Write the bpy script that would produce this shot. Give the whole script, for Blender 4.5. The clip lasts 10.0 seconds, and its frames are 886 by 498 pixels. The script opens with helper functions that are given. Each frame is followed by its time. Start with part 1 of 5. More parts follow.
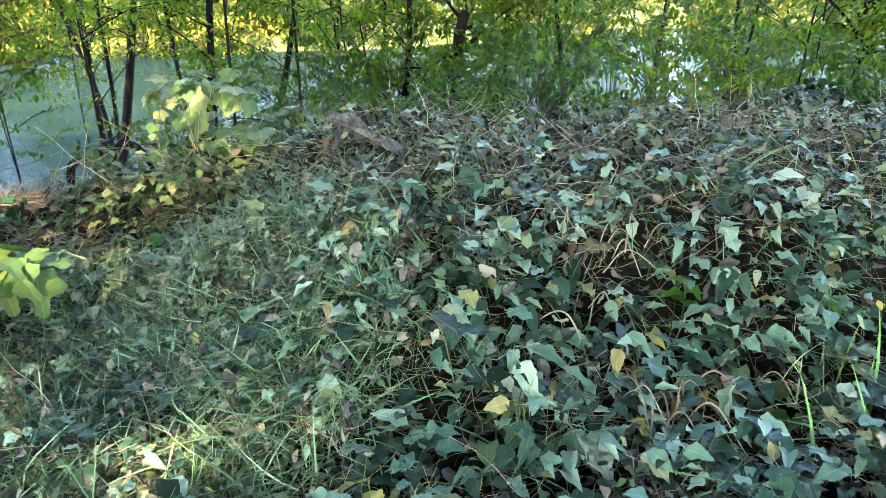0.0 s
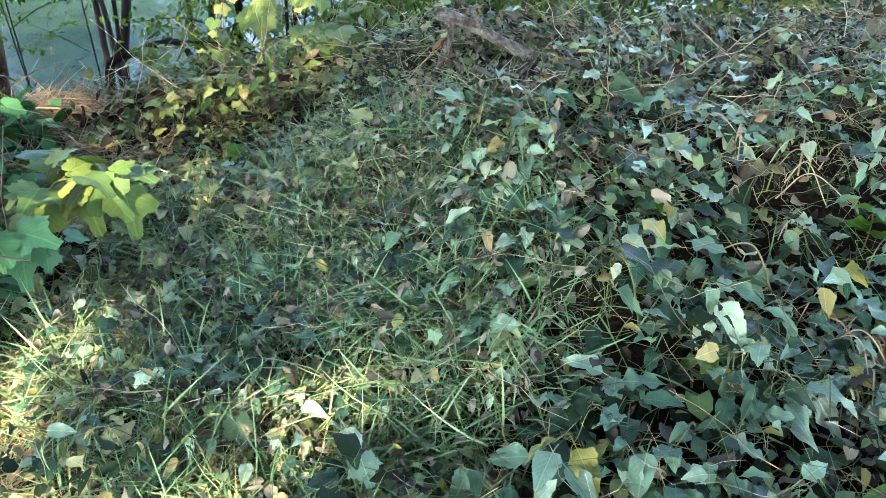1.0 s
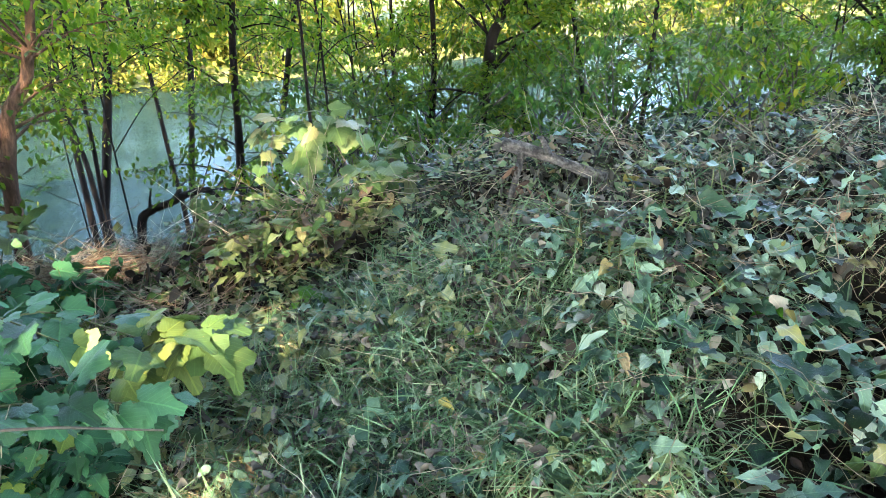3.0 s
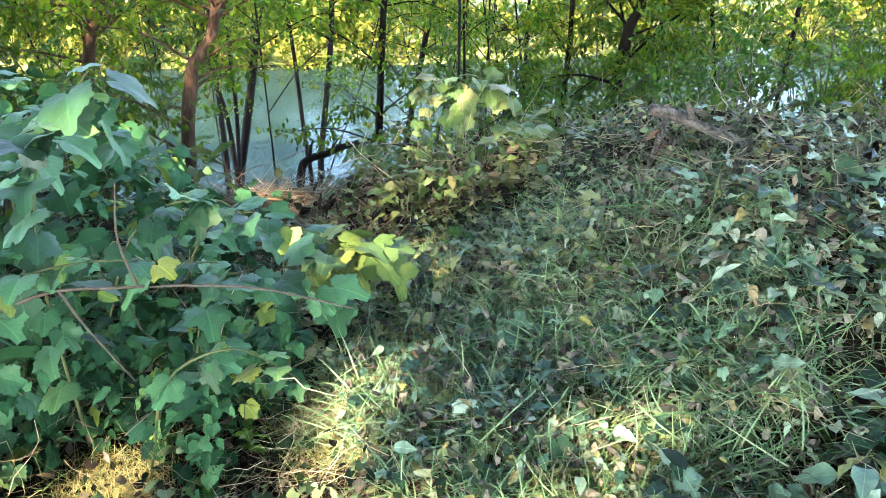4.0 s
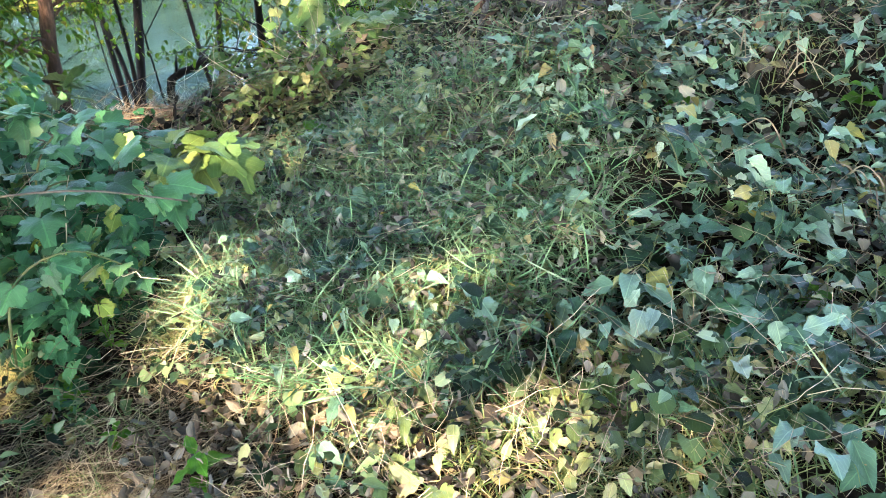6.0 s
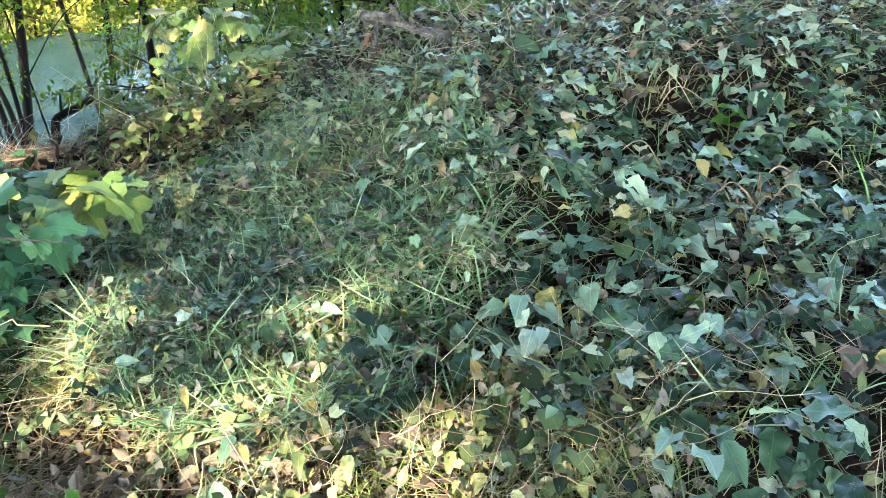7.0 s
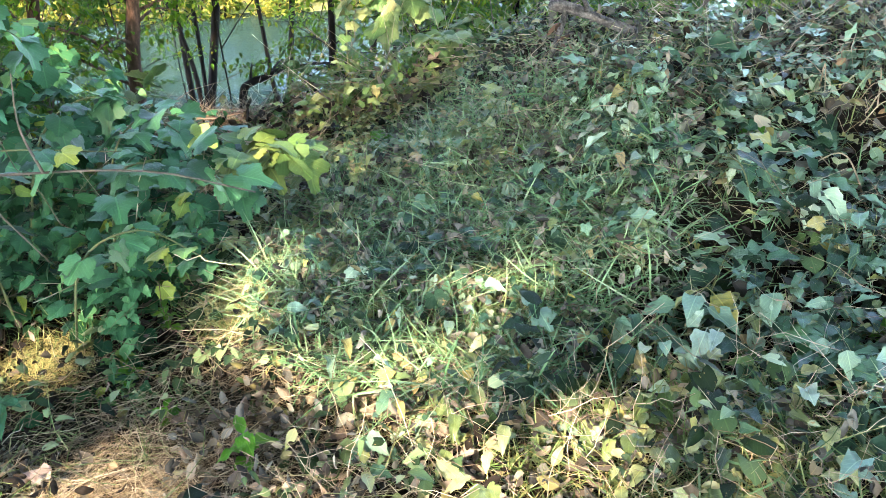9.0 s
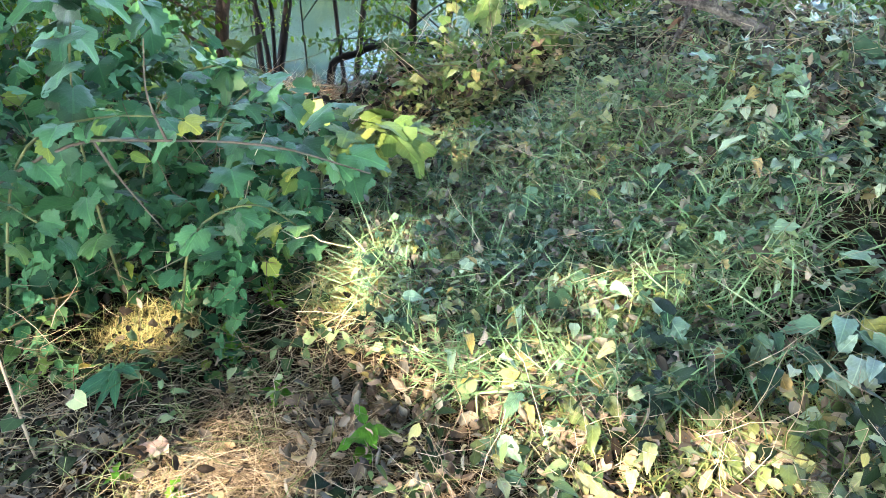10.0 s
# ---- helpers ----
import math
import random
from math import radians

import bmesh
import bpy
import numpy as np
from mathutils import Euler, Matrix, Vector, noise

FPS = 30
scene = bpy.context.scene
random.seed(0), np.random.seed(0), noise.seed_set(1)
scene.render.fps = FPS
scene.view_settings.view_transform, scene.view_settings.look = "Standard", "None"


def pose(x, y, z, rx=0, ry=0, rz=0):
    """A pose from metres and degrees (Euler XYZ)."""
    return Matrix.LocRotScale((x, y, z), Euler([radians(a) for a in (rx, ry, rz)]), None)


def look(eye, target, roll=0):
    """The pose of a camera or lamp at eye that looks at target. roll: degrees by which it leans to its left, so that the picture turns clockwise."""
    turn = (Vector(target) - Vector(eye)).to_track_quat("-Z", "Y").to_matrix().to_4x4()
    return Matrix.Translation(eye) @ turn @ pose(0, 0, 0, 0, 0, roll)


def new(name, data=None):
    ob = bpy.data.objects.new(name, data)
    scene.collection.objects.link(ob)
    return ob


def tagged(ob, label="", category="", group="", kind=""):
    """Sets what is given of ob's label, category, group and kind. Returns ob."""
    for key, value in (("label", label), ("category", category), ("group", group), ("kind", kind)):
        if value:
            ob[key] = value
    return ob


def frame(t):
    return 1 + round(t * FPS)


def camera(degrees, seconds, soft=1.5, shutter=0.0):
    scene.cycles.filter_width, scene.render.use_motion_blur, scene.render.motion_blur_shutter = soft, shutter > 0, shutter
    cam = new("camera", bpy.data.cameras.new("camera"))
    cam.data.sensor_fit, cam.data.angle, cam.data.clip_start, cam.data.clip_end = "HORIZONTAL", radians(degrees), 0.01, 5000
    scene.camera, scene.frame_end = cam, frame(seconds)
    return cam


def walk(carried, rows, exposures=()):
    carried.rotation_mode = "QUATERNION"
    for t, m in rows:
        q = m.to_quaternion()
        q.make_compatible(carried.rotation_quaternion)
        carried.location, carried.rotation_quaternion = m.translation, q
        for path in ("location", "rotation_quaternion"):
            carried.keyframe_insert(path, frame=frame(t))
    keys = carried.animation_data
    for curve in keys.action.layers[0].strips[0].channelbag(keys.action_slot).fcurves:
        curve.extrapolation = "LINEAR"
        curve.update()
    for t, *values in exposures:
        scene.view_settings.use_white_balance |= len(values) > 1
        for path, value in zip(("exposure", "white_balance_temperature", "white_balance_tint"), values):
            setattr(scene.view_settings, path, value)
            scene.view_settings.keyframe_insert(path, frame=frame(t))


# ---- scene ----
cam = camera(60.57, 10.0, soft=0.9)
EXPOSURE, KELVIN, TINT = 4.96, 6680, 17
PATH = [  # seconds, eye, turn to the left, pitch, lean
    (0, 1.076, 0.013, 1.49, -12.05, -23.52, -0.73),
    (0.5, 0.908, 0.224, 1.45, -11.78, -26.46, 1.31),
    (1, 0.641, 0.386, 1.424, -13.11, -30.72, 0.42),
    (1.5, 0.369, 0.523, 1.468, -13.48, -32.44, -4.15),
    (2, 0.284, 0.669, 1.52, -13.8, -28.86, -3.4),
    (2.2, 0.283, 0.703, 1.532, -14.25, -27.23, -3.2),
    (3.3, 0.131, 0.383, 1.47, -16.64, -21.75, -3.74),
    (3.5, 0.054, 0.299, 1.457, -16.58, -22.26, -3.34),
    (4, -0.065, 0.146, 1.431, -7.98, -22.31, -1.44),
    (4.5, -0.016, 0.007, 1.402, -0.7, -20.33, 0.73),
    (5, 0.139, -0.111, 1.391, -3.33, -20.72, -2.88),
    (5.3, 0.209, -0.142, 1.358, -5.99, -25.39, -5.91),
    (5.5, 0.221, -0.141, 1.362, -8.25, -29.42, -6.03),
    (6, 0.268, -0.137, 1.355, -12.19, -29.18, -6.79),
    (6.2, 0.29, -0.14, 1.367, -14.41, -29.36, -6.98),
    (7.3, 0.322, -0.177, 1.337, -20.28, -26.88, -5.61),
    (7.5, 0.322, -0.169, 1.339, -20.33, -26.8, -5.67),
    (8, 0.307, -0.165, 1.324, -20.51, -26.56, -6.08),
    (8.5, 0.265, -0.177, 1.298, -16.08, -26.2, -4.52),
    (9, 0.211, -0.165, 1.277, -8.53, -26.21, -3.7),
    (9.5, 0.147, -0.134, 1.262, -5.71, -26.9, -2.66),
    (10, -0.013, -0.048, 1.275, -4.85, -27.26, -1.18),
]


def aimed(x, y, z, turn, pitch, lean):
    a, b = radians(turn), radians(pitch)
    ahead = Vector((-math.sin(a) * math.cos(b), math.cos(a) * math.cos(b), math.sin(b)))
    return look((x, y, z), Vector((x, y, z)) + ahead, lean)


walk(cam, [(t, aimed(*p)) for t, *p in PATH], exposures=[(0.0, EXPOSURE, KELVIN, TINT), (10.0, EXPOSURE, KELVIN, TINT)])


# ---- light: a low warm sun behind the camera's left shoulder, blue sky ----
SUN_TURN, SUN_UP = 218.0, 36.0  # degrees clockwise from +y, degrees above the horizon
TO_SUN = Vector((math.sin(radians(SUN_TURN)) * math.cos(radians(SUN_UP)),
                 math.cos(radians(SUN_TURN)) * math.cos(radians(SUN_UP)), math.sin(radians(SUN_UP))))
world = bpy.data.worlds.new("world")
scene.world = world
world.use_nodes = True
sky = world.node_tree.nodes.new("ShaderNodeTexSky")
sky.sky_type, sky.sun_disc = "NISHITA", False
sky.sun_elevation, sky.sun_rotation = radians(SUN_UP), radians(SUN_TURN)
world.node_tree.links.new(sky.outputs[0], world.node_tree.nodes["Background"].inputs[0])
world.node_tree.nodes["Background"].inputs[1].default_value = 0.15
sun = new("sun", bpy.data.lights.new("sun", "SUN"))
sun.data.energy, sun.data.angle, sun.data.color = 1.68, radians(0.53), (1.0, 0.81, 0.56)
sun.matrix_world = look((0, 0, 30), Vector((0, 0, 30)) - TO_SUN)



# ---- materials ----
def sheet(name):
    m = bpy.data.materials.new(name)
    m.use_nodes = True
    t = m.node_tree
    t.nodes.clear()
    return m, t


def node(t, kind, **given):
    n = t.nodes.new(kind)
    for key, value in given.items():
        n.inputs[key.replace("_", " ")].default_value = value
    return n


def math_node(t, op, a, b=None):
    n = t.nodes.new("ShaderNodeMath")
    n.operation = op
    for k, v in enumerate((a, b)):
        if v is None:
            continue
        if isinstance(v, (int, float)):
            n.inputs[k].default_value = v
        else:
            t.links.new(v, n.inputs[k])
    return n.outputs[0]


def ramp(t, source, stops):
    n = t.nodes.new("ShaderNodeValToRGB")
    while len(n.color_ramp.elements) < len(stops):
        n.color_ramp.elements.new(0.5)
    for e, (p, c) in zip(n.color_ramp.elements, stops):
        e.position, e.color = p, (*c, 1)
    t.links.new(source, n.inputs[0])
    return n.outputs[0]


def mix(t, fac, a, b, how="MIX"):
    n = t.nodes.new("ShaderNodeMix")
    n.data_type, n.blend_type = "RGBA", how
    for slot, v in ((0, fac), (6, a), (7, b)):
        if isinstance(v, (int, float)):
            n.inputs[slot].default_value = v
        elif isinstance(v, tuple):
            n.inputs[slot].default_value = (*v, 1)
        else:
            t.links.new(v, n.inputs[slot])
    return n.outputs[2]


def noise_out(t, scale, detail=4.0, rough=0.6, coords="Object"):
    c = t.nodes.new("ShaderNodeTexCoord")
    n = node(t, "ShaderNodeTexNoise", Scale=scale, Detail=detail, Roughness=rough)
    t.links.new(c.outputs[coords], n.inputs["Vector"])
    return n.outputs[0]


def bumped(t, height, strength, distance):
    n = node(t, "ShaderNodeBump", Strength=strength, Distance=distance)
    t.links.new(height, n.inputs["Height"])
    return n.outputs[0]


def finish(t, shader):
    out = t.nodes.new("ShaderNodeOutputMaterial")
    t.links.new(shader, out.inputs[0])


def leaf_material(name, stops, each="island", gloss=0.42, through_light=0.3, veins=1.0, blemish=(0.20, 0.13, 0.06), blemished=0.68, tint=(1.25, 1.2, 0.55), spec=0.07):
    """A leaf: colour by leaf, veins along its own length, brown blemishes, some light passing through."""
    m, t = sheet(name)
    if each == "island":
        rnd = t.nodes.new("ShaderNodeNewGeometry").outputs["Random Per Island"]
    else:
        rnd = t.nodes.new("ShaderNodeObjectInfo").outputs["Random"]
    colour = ramp(t, rnd, stops)
    uv = t.nodes.new("ShaderNodeUVMap")
    sep = t.nodes.new("ShaderNodeSeparateXYZ")
    t.links.new(uv.outputs[0], sep.inputs[0])
    across = math_node(t, "ABSOLUTE", math_node(t, "SUBTRACT", sep.outputs[0], 0.5))
    saw = math_node(t, "FRACT", math_node(t, "SUBTRACT", math_node(t, "MULTIPLY", sep.outputs[1], 7.0), math_node(t, "MULTIPLY", across, 7.0)))
    rib = math_node(t, "LESS_THAN", saw, 0.16)
    mid = math_node(t, "LESS_THAN", across, 0.02)
    vein = math_node(t, "MAXIMUM", math_node(t, "MULTIPLY", rib, 0.35), mid)
    colour = mix(t, math_node(t, "MULTIPLY", vein, 0.6 * veins), colour, mix(t, 1.0, colour, (1.9, 1.8, 1.5), "MULTIPLY"))
    grain = noise_out(t, 9.0, 5.0, 0.65, "UV" if each != "island" else "Object")
    colour = mix(t, math_node(t, "MULTIPLY", math_node(t, "SUBTRACT", grain, 0.25), 0.8), mix(t, 1.0, colour, (0.62, 0.66, 0.6), "MULTIPLY"), colour)
    spots = noise_out(t, 60.0 if each == "island" else 5.0, 3.0, 0.7, "Object" if each == "island" else "UV")
    colour = mix(t, math_node(t, "MULTIPLY", math_node(t, "GREATER_THAN", spots, blemished), 0.75), colour, blemish)
    body = node(t, "ShaderNodeBsdfPrincipled", Roughness=gloss)
    body.inputs["Specular IOR Level"].default_value = spec
    t.links.new(colour, body.inputs["Base Color"])
    height = math_node(t, "ADD", math_node(t, "MULTIPLY", vein, -1.0), math_node(t, "MULTIPLY", grain, 1.2))
    t.links.new(bumped(t, height, 0.45, 0.004), body.inputs["Normal"])
    glow = node(t, "ShaderNodeBsdfTranslucent")
    t.links.new(mix(t, 1.0, colour, tint, "MULTIPLY"), glow.inputs["Color"])
    both = t.nodes.new("ShaderNodeMixShader")
    both.inputs[0].default_value = through_light
    t.links.new(body.outputs[0], both.inputs[1])
    t.links.new(glow.outputs[0], both.inputs[2])
    finish(t, both.outputs[0])
    return m


def solid_material(name, stops, scale, rough=0.85, relief=0.5, depth=0.01, fine=60.0, each=None, spec=0.1, stretch=None):
    """Bark, soil, straw: colour from two scales of noise, with relief."""
    m, t = sheet(name)
    c = t.nodes.new("ShaderNodeTexCoord")
    big = node(t, "ShaderNodeTexNoise", Scale=scale, Detail=6.0, Roughness=0.65)
    small = node(t, "ShaderNodeTexNoise", Scale=fine, Detail=4.0, Roughness=0.7)
    source = c.outputs["Object"]
    if stretch:
        mp = t.nodes.new("ShaderNodeMapping")
        mp.inputs["Scale"].default_value = stretch
        t.links.new(source, mp.inputs[0])
        source = mp.outputs[0]
    t.links.new(source, big.inputs["Vector"])
    t.links.new(source, small.inputs["Vector"])
    value = math_node(t, "ADD", math_node(t, "MULTIPLY", big.outputs[0], 0.6), math_node(t, "MULTIPLY", small.outputs[0], 0.4))
    if each:
        rnd = t.nodes.new("ShaderNodeNewGeometry").outputs["Random Per Island"]
        value = math_node(t, "ADD", math_node(t, "MULTIPLY", value, 0.4), math_node(t, "MULTIPLY", rnd, 0.6))
    body = node(t, "ShaderNodeBsdfPrincipled", Roughness=rough)
    body.inputs["Specular IOR Level"].default_value = spec
    t.links.new(ramp(t, value, stops), body.inputs["Base Color"])
    t.links.new(bumped(t, value, relief, depth), body.inputs["Normal"])
    finish(t, body.outputs[0])
    return m


# next two ramps: near-black and pale stops put shade and highlights into leaf colour
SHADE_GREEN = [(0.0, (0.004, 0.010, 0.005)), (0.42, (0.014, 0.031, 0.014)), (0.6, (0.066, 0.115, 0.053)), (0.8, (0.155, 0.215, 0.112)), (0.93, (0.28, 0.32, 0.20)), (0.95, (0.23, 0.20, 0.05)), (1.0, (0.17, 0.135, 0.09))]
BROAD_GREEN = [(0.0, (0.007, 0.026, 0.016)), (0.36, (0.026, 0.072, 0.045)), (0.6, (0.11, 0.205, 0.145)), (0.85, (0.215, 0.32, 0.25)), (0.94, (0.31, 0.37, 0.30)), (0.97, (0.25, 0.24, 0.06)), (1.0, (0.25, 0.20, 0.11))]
VINE_GREEN = [(0.0, (0.010, 0.040, 0.020)), (0.5, (0.030, 0.108, 0.050)), (0.85, (0.062, 0.18, 0.086)), (0.96, (0.11, 0.20, 0.06)), (1.0, (0.22, 0.25, 0.045))]
YELLOWED = [(0.0, (0.045, 0.095, 0.034)), (0.4, (0.085, 0.14, 0.052)), (0.8, (0.15, 0.19, 0.085)), (1.0, (0.2, 0.19, 0.10))]
LITTER = [(0.0, (0.008, 0.006, 0.005)), (0.4, (0.024, 0.019, 0.016)), (0.7, (0.08, 0.067, 0.058)), (0.92, (0.22, 0.19, 0.165)), (1.0, (0.2, 0.135, 0.075))]
CANOPY = [(0.0, (0.035, 0.095, 0.010)), (0.5, (0.08, 0.155, 0.014)), (0.85, (0.15, 0.20, 0.018)), (1.0, (0.25, 0.20, 0.028))]
BUSHY = [(0.0, (0.016, 0.058, 0.010)), (0.5, (0.042, 0.108, 0.015)), (0.85, (0.08, 0.145, 0.020)), (1.0, (0.15, 0.165, 0.024))]
FAR = [(0.0, (0.03, 0.06, 0.010)), (0.35, (0.085, 0.115, 0.016)), (0.75, (0.21, 0.20, 0.035)), (1.0, (0.34, 0.27, 0.07))]
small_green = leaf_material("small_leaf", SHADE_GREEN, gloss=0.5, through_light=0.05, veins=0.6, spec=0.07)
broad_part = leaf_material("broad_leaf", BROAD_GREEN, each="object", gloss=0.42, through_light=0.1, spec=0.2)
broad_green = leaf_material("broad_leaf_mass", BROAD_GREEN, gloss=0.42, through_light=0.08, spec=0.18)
olive_mass = leaf_material("olive_leaf_mass", [(0.0, (0.03, 0.05, 0.016)), (0.25, (0.08, 0.115, 0.042)), (0.6, (0.18, 0.215, 0.092)), (0.9, (0.29, 0.29, 0.145)), (1.0, (0.26, 0.19, 0.12))], gloss=0.45, through_light=0.1, spec=0.3)
vine_part = leaf_material("vine_leaf", VINE_GREEN, each="object", gloss=0.5, through_light=0.12, blemished=0.7, spec=0.25)
fresh_part = leaf_material("fresh_vine_leaf", [(0.0, (0.05, 0.105, 0.035)), (0.6, (0.095, 0.15, 0.045)), (1.0, (0.15, 0.185, 0.055))], each="object", gloss=0.5, through_light=0.15, tint=(1.05, 1.05, 0.6))
vine_green = leaf_material("vine_leaf_mass", VINE_GREEN, gloss=0.55, through_light=0.12)
yellow_part = leaf_material("yellowing_leaf", YELLOWED, each="object", through_light=0.18, tint=(1.05, 1.1, 0.8))
yellow_mass = leaf_material("yellowing_leaf_mass", YELLOWED, through_light=0.18, tint=(1.05, 1.1, 0.8))
GREYED = [(0.0, (0.022, 0.021, 0.020)), (0.4, (0.075, 0.072, 0.068)), (0.75, (0.155, 0.15, 0.14)), (1.0, (0.25, 0.235, 0.2))]
BEIGE = [(0.0, (0.10, 0.08, 0.066)), (0.5, (0.21, 0.165, 0.14)), (0.85, (0.30, 0.25, 0.21)), (1.0, (0.27, 0.24, 0.10))]
grey_dead = leaf_material("greyed_leaf", GREYED, gloss=0.7, through_light=0.05, veins=0.5, tint=(1.1, 0.9, 0.7))
brown_dead = leaf_material("red_brown_dead_leaf", [(0.0, (0.05, 0.03, 0.022)), (1.0, (0.16, 0.095, 0.07))], each="object", gloss=0.65, through_light=0.1, tint=(1.1, 0.9, 0.7))
beige_dead = leaf_material("beige_dead_leaf", BEIGE, each="object", gloss=0.65, through_light=0.1, tint=(1.1, 0.9, 0.7))
beige_mass = leaf_material("beige_dead_leaf_mass", BEIGE, gloss=0.65, through_light=0.1, tint=(1.1, 0.9, 0.7))
litter_leaf = leaf_material("dead_leaf", LITTER, gloss=0.7, through_light=0.08, veins=0.6, tint=(1.1, 0.9, 0.7))
litter_part = leaf_material("fallen_leaf", LITTER, each="object", gloss=0.65, through_light=0.08, tint=(1.1, 0.9, 0.7))
bush_leaf = leaf_material("bush_leaf", BUSHY, through_light=0.3, veins=0.4, blemished=0.7)
far_leaf = leaf_material("far_leaf", FAR, through_light=0.4, veins=0.2, blemished=0.75)
canopy_leaf = leaf_material("tree_leaf", CANOPY, through_light=0.45, veins=0.4, blemished=0.7)
grass_green = solid_material("grass_blade", [(0.0, (0.03, 0.065, 0.022)), (0.45, (0.07, 0.115, 0.04)), (0.75, (0.15, 0.165, 0.07)), (1.0, (0.28, 0.25, 0.14))], 8, 0.5, 0.2, 0.002, each="island", spec=0.08)
shade_grass = solid_material("shade_grass_blade", [(0.0, (0.022, 0.066, 0.028)), (0.4, (0.07, 0.145, 0.065)), (0.65, (0.115, 0.185, 0.10)), (1.0, (0.27, 0.30, 0.19))], 8, 0.5, 0.2, 0.002, each="island", spec=0.08)
straw = solid_material("dry_stem", [(0.0, (0.03, 0.021, 0.013)), (0.35, (0.10, 0.075, 0.046)), (0.7, (0.29, 0.245, 0.17)), (1.0, (0.42, 0.38, 0.29))], 8, 0.75, 0.2, 0.002, each="island")
chaff = solid_material("pale_chaff", [(0.0, (0.12, 0.09, 0.06)), (0.4, (0.26, 0.2, 0.14)), (1.0, (0.45, 0.37, 0.28))], 8, 0.8, 0.2, 0.002, each="island")
dry_grass = solid_material("dry_grass_blade", [(0.0, (0.1152, 0.1224, 0.0432)), (0.5, (0.2376, 0.216, 0.0936)), (1.0, (0.36, 0.324, 0.1728))], 8, 0.6, 0.2, 0.002, each="island")
rust_straw = solid_material("rusty_stalk", [(0.0, (0.05, 0.033, 0.022)), (0.5, (0.15, 0.095, 0.06)), (1.0, (0.32, 0.22, 0.145))], 8, 0.8, 0.2, 0.002, each="island")
stem_green = solid_material("green_stem", [(0.3, (0.036, 0.0576, 0.0216)), (0.7, (0.0936, 0.0936, 0.0432))], 12, 0.6, 0.3, 0.003)
pale_twig = solid_material("pale_twig", [(0.3, (0.12, 0.105, 0.085)), (0.7, (0.30, 0.27, 0.23))], 14, 0.8, 0.6, 0.004)
stem_brown = solid_material("woody_stem", [(0.3, (0.03, 0.026, 0.021)), (0.7, (0.10, 0.085, 0.066))], 14, 0.8, 0.6, 0.004)
# near-black: the shade on the backlit trunks is put into the bark colour
shaded_bark = solid_material("shaded_bark", [(0.25, (0.003, 0.0025, 0.002)), (0.55, (0.007, 0.0055, 0.0045)), (0.8, (0.022, 0.018, 0.014))], 7, 0.9, 1.0, 0.02, fine=45, stretch=(1, 1, 0.25))
red_bark = solid_material("reddish_bark", [(0.3, (0.010, 0.007, 0.005)), (0.5, (0.042, 0.025, 0.017)), (0.72, (0.2, 0.115, 0.075))], 7, 0.9, 1.0, 0.03, fine=45, stretch=(1, 1, 0.3))
log_bark = solid_material("weathered_wood", [(0.3, (0.006, 0.006, 0.006)), (0.46, (0.03, 0.029, 0.028)), (0.58, (0.10, 0.096, 0.09)), (0.76, (0.26, 0.245, 0.225))], 12, 0.9, 1.0, 0.03, fine=55, stretch=(1.6, 0.5, 1.6))


def water_material():
    m, t = sheet("stream_water")
    body = node(t, "ShaderNodeBsdfDiffuse")
    murk = noise_out(t, 0.5, 4.0)
    t.links.new(ramp(t, murk, [(0.3, (0.004, 0.011, 0.009)), (0.7, (0.010, 0.022, 0.017))]), body.inputs["Color"])
    h = math_node(t, "ADD", math_node(t, "MULTIPLY", noise_out(t, 2.2, 3.0), 1.0), math_node(t, "MULTIPLY", noise_out(t, 9.0, 2.0), 0.3))
    bump = bumped(t, h, 0.3, 0.1)
    shine = node(t, "ShaderNodeBsdfGlossy", Roughness=0.06, Color=(0.74, 0.86, 0.95, 1.0))
    t.links.new(bump, shine.inputs["Normal"])
    rim = node(t, "ShaderNodeFresnel", IOR=1.33)
    t.links.new(bump, rim.inputs["Normal"])
    both = t.nodes.new("ShaderNodeMixShader")
    t.links.new(math_node(t, "MULTIPLY", rim.outputs[0], 0.39), both.inputs[0])
    t.links.new(body.outputs[0], both.inputs[1])
    t.links.new(shine.outputs[0], both.inputs[2])
    finish(t, both.outputs[0])
    return m


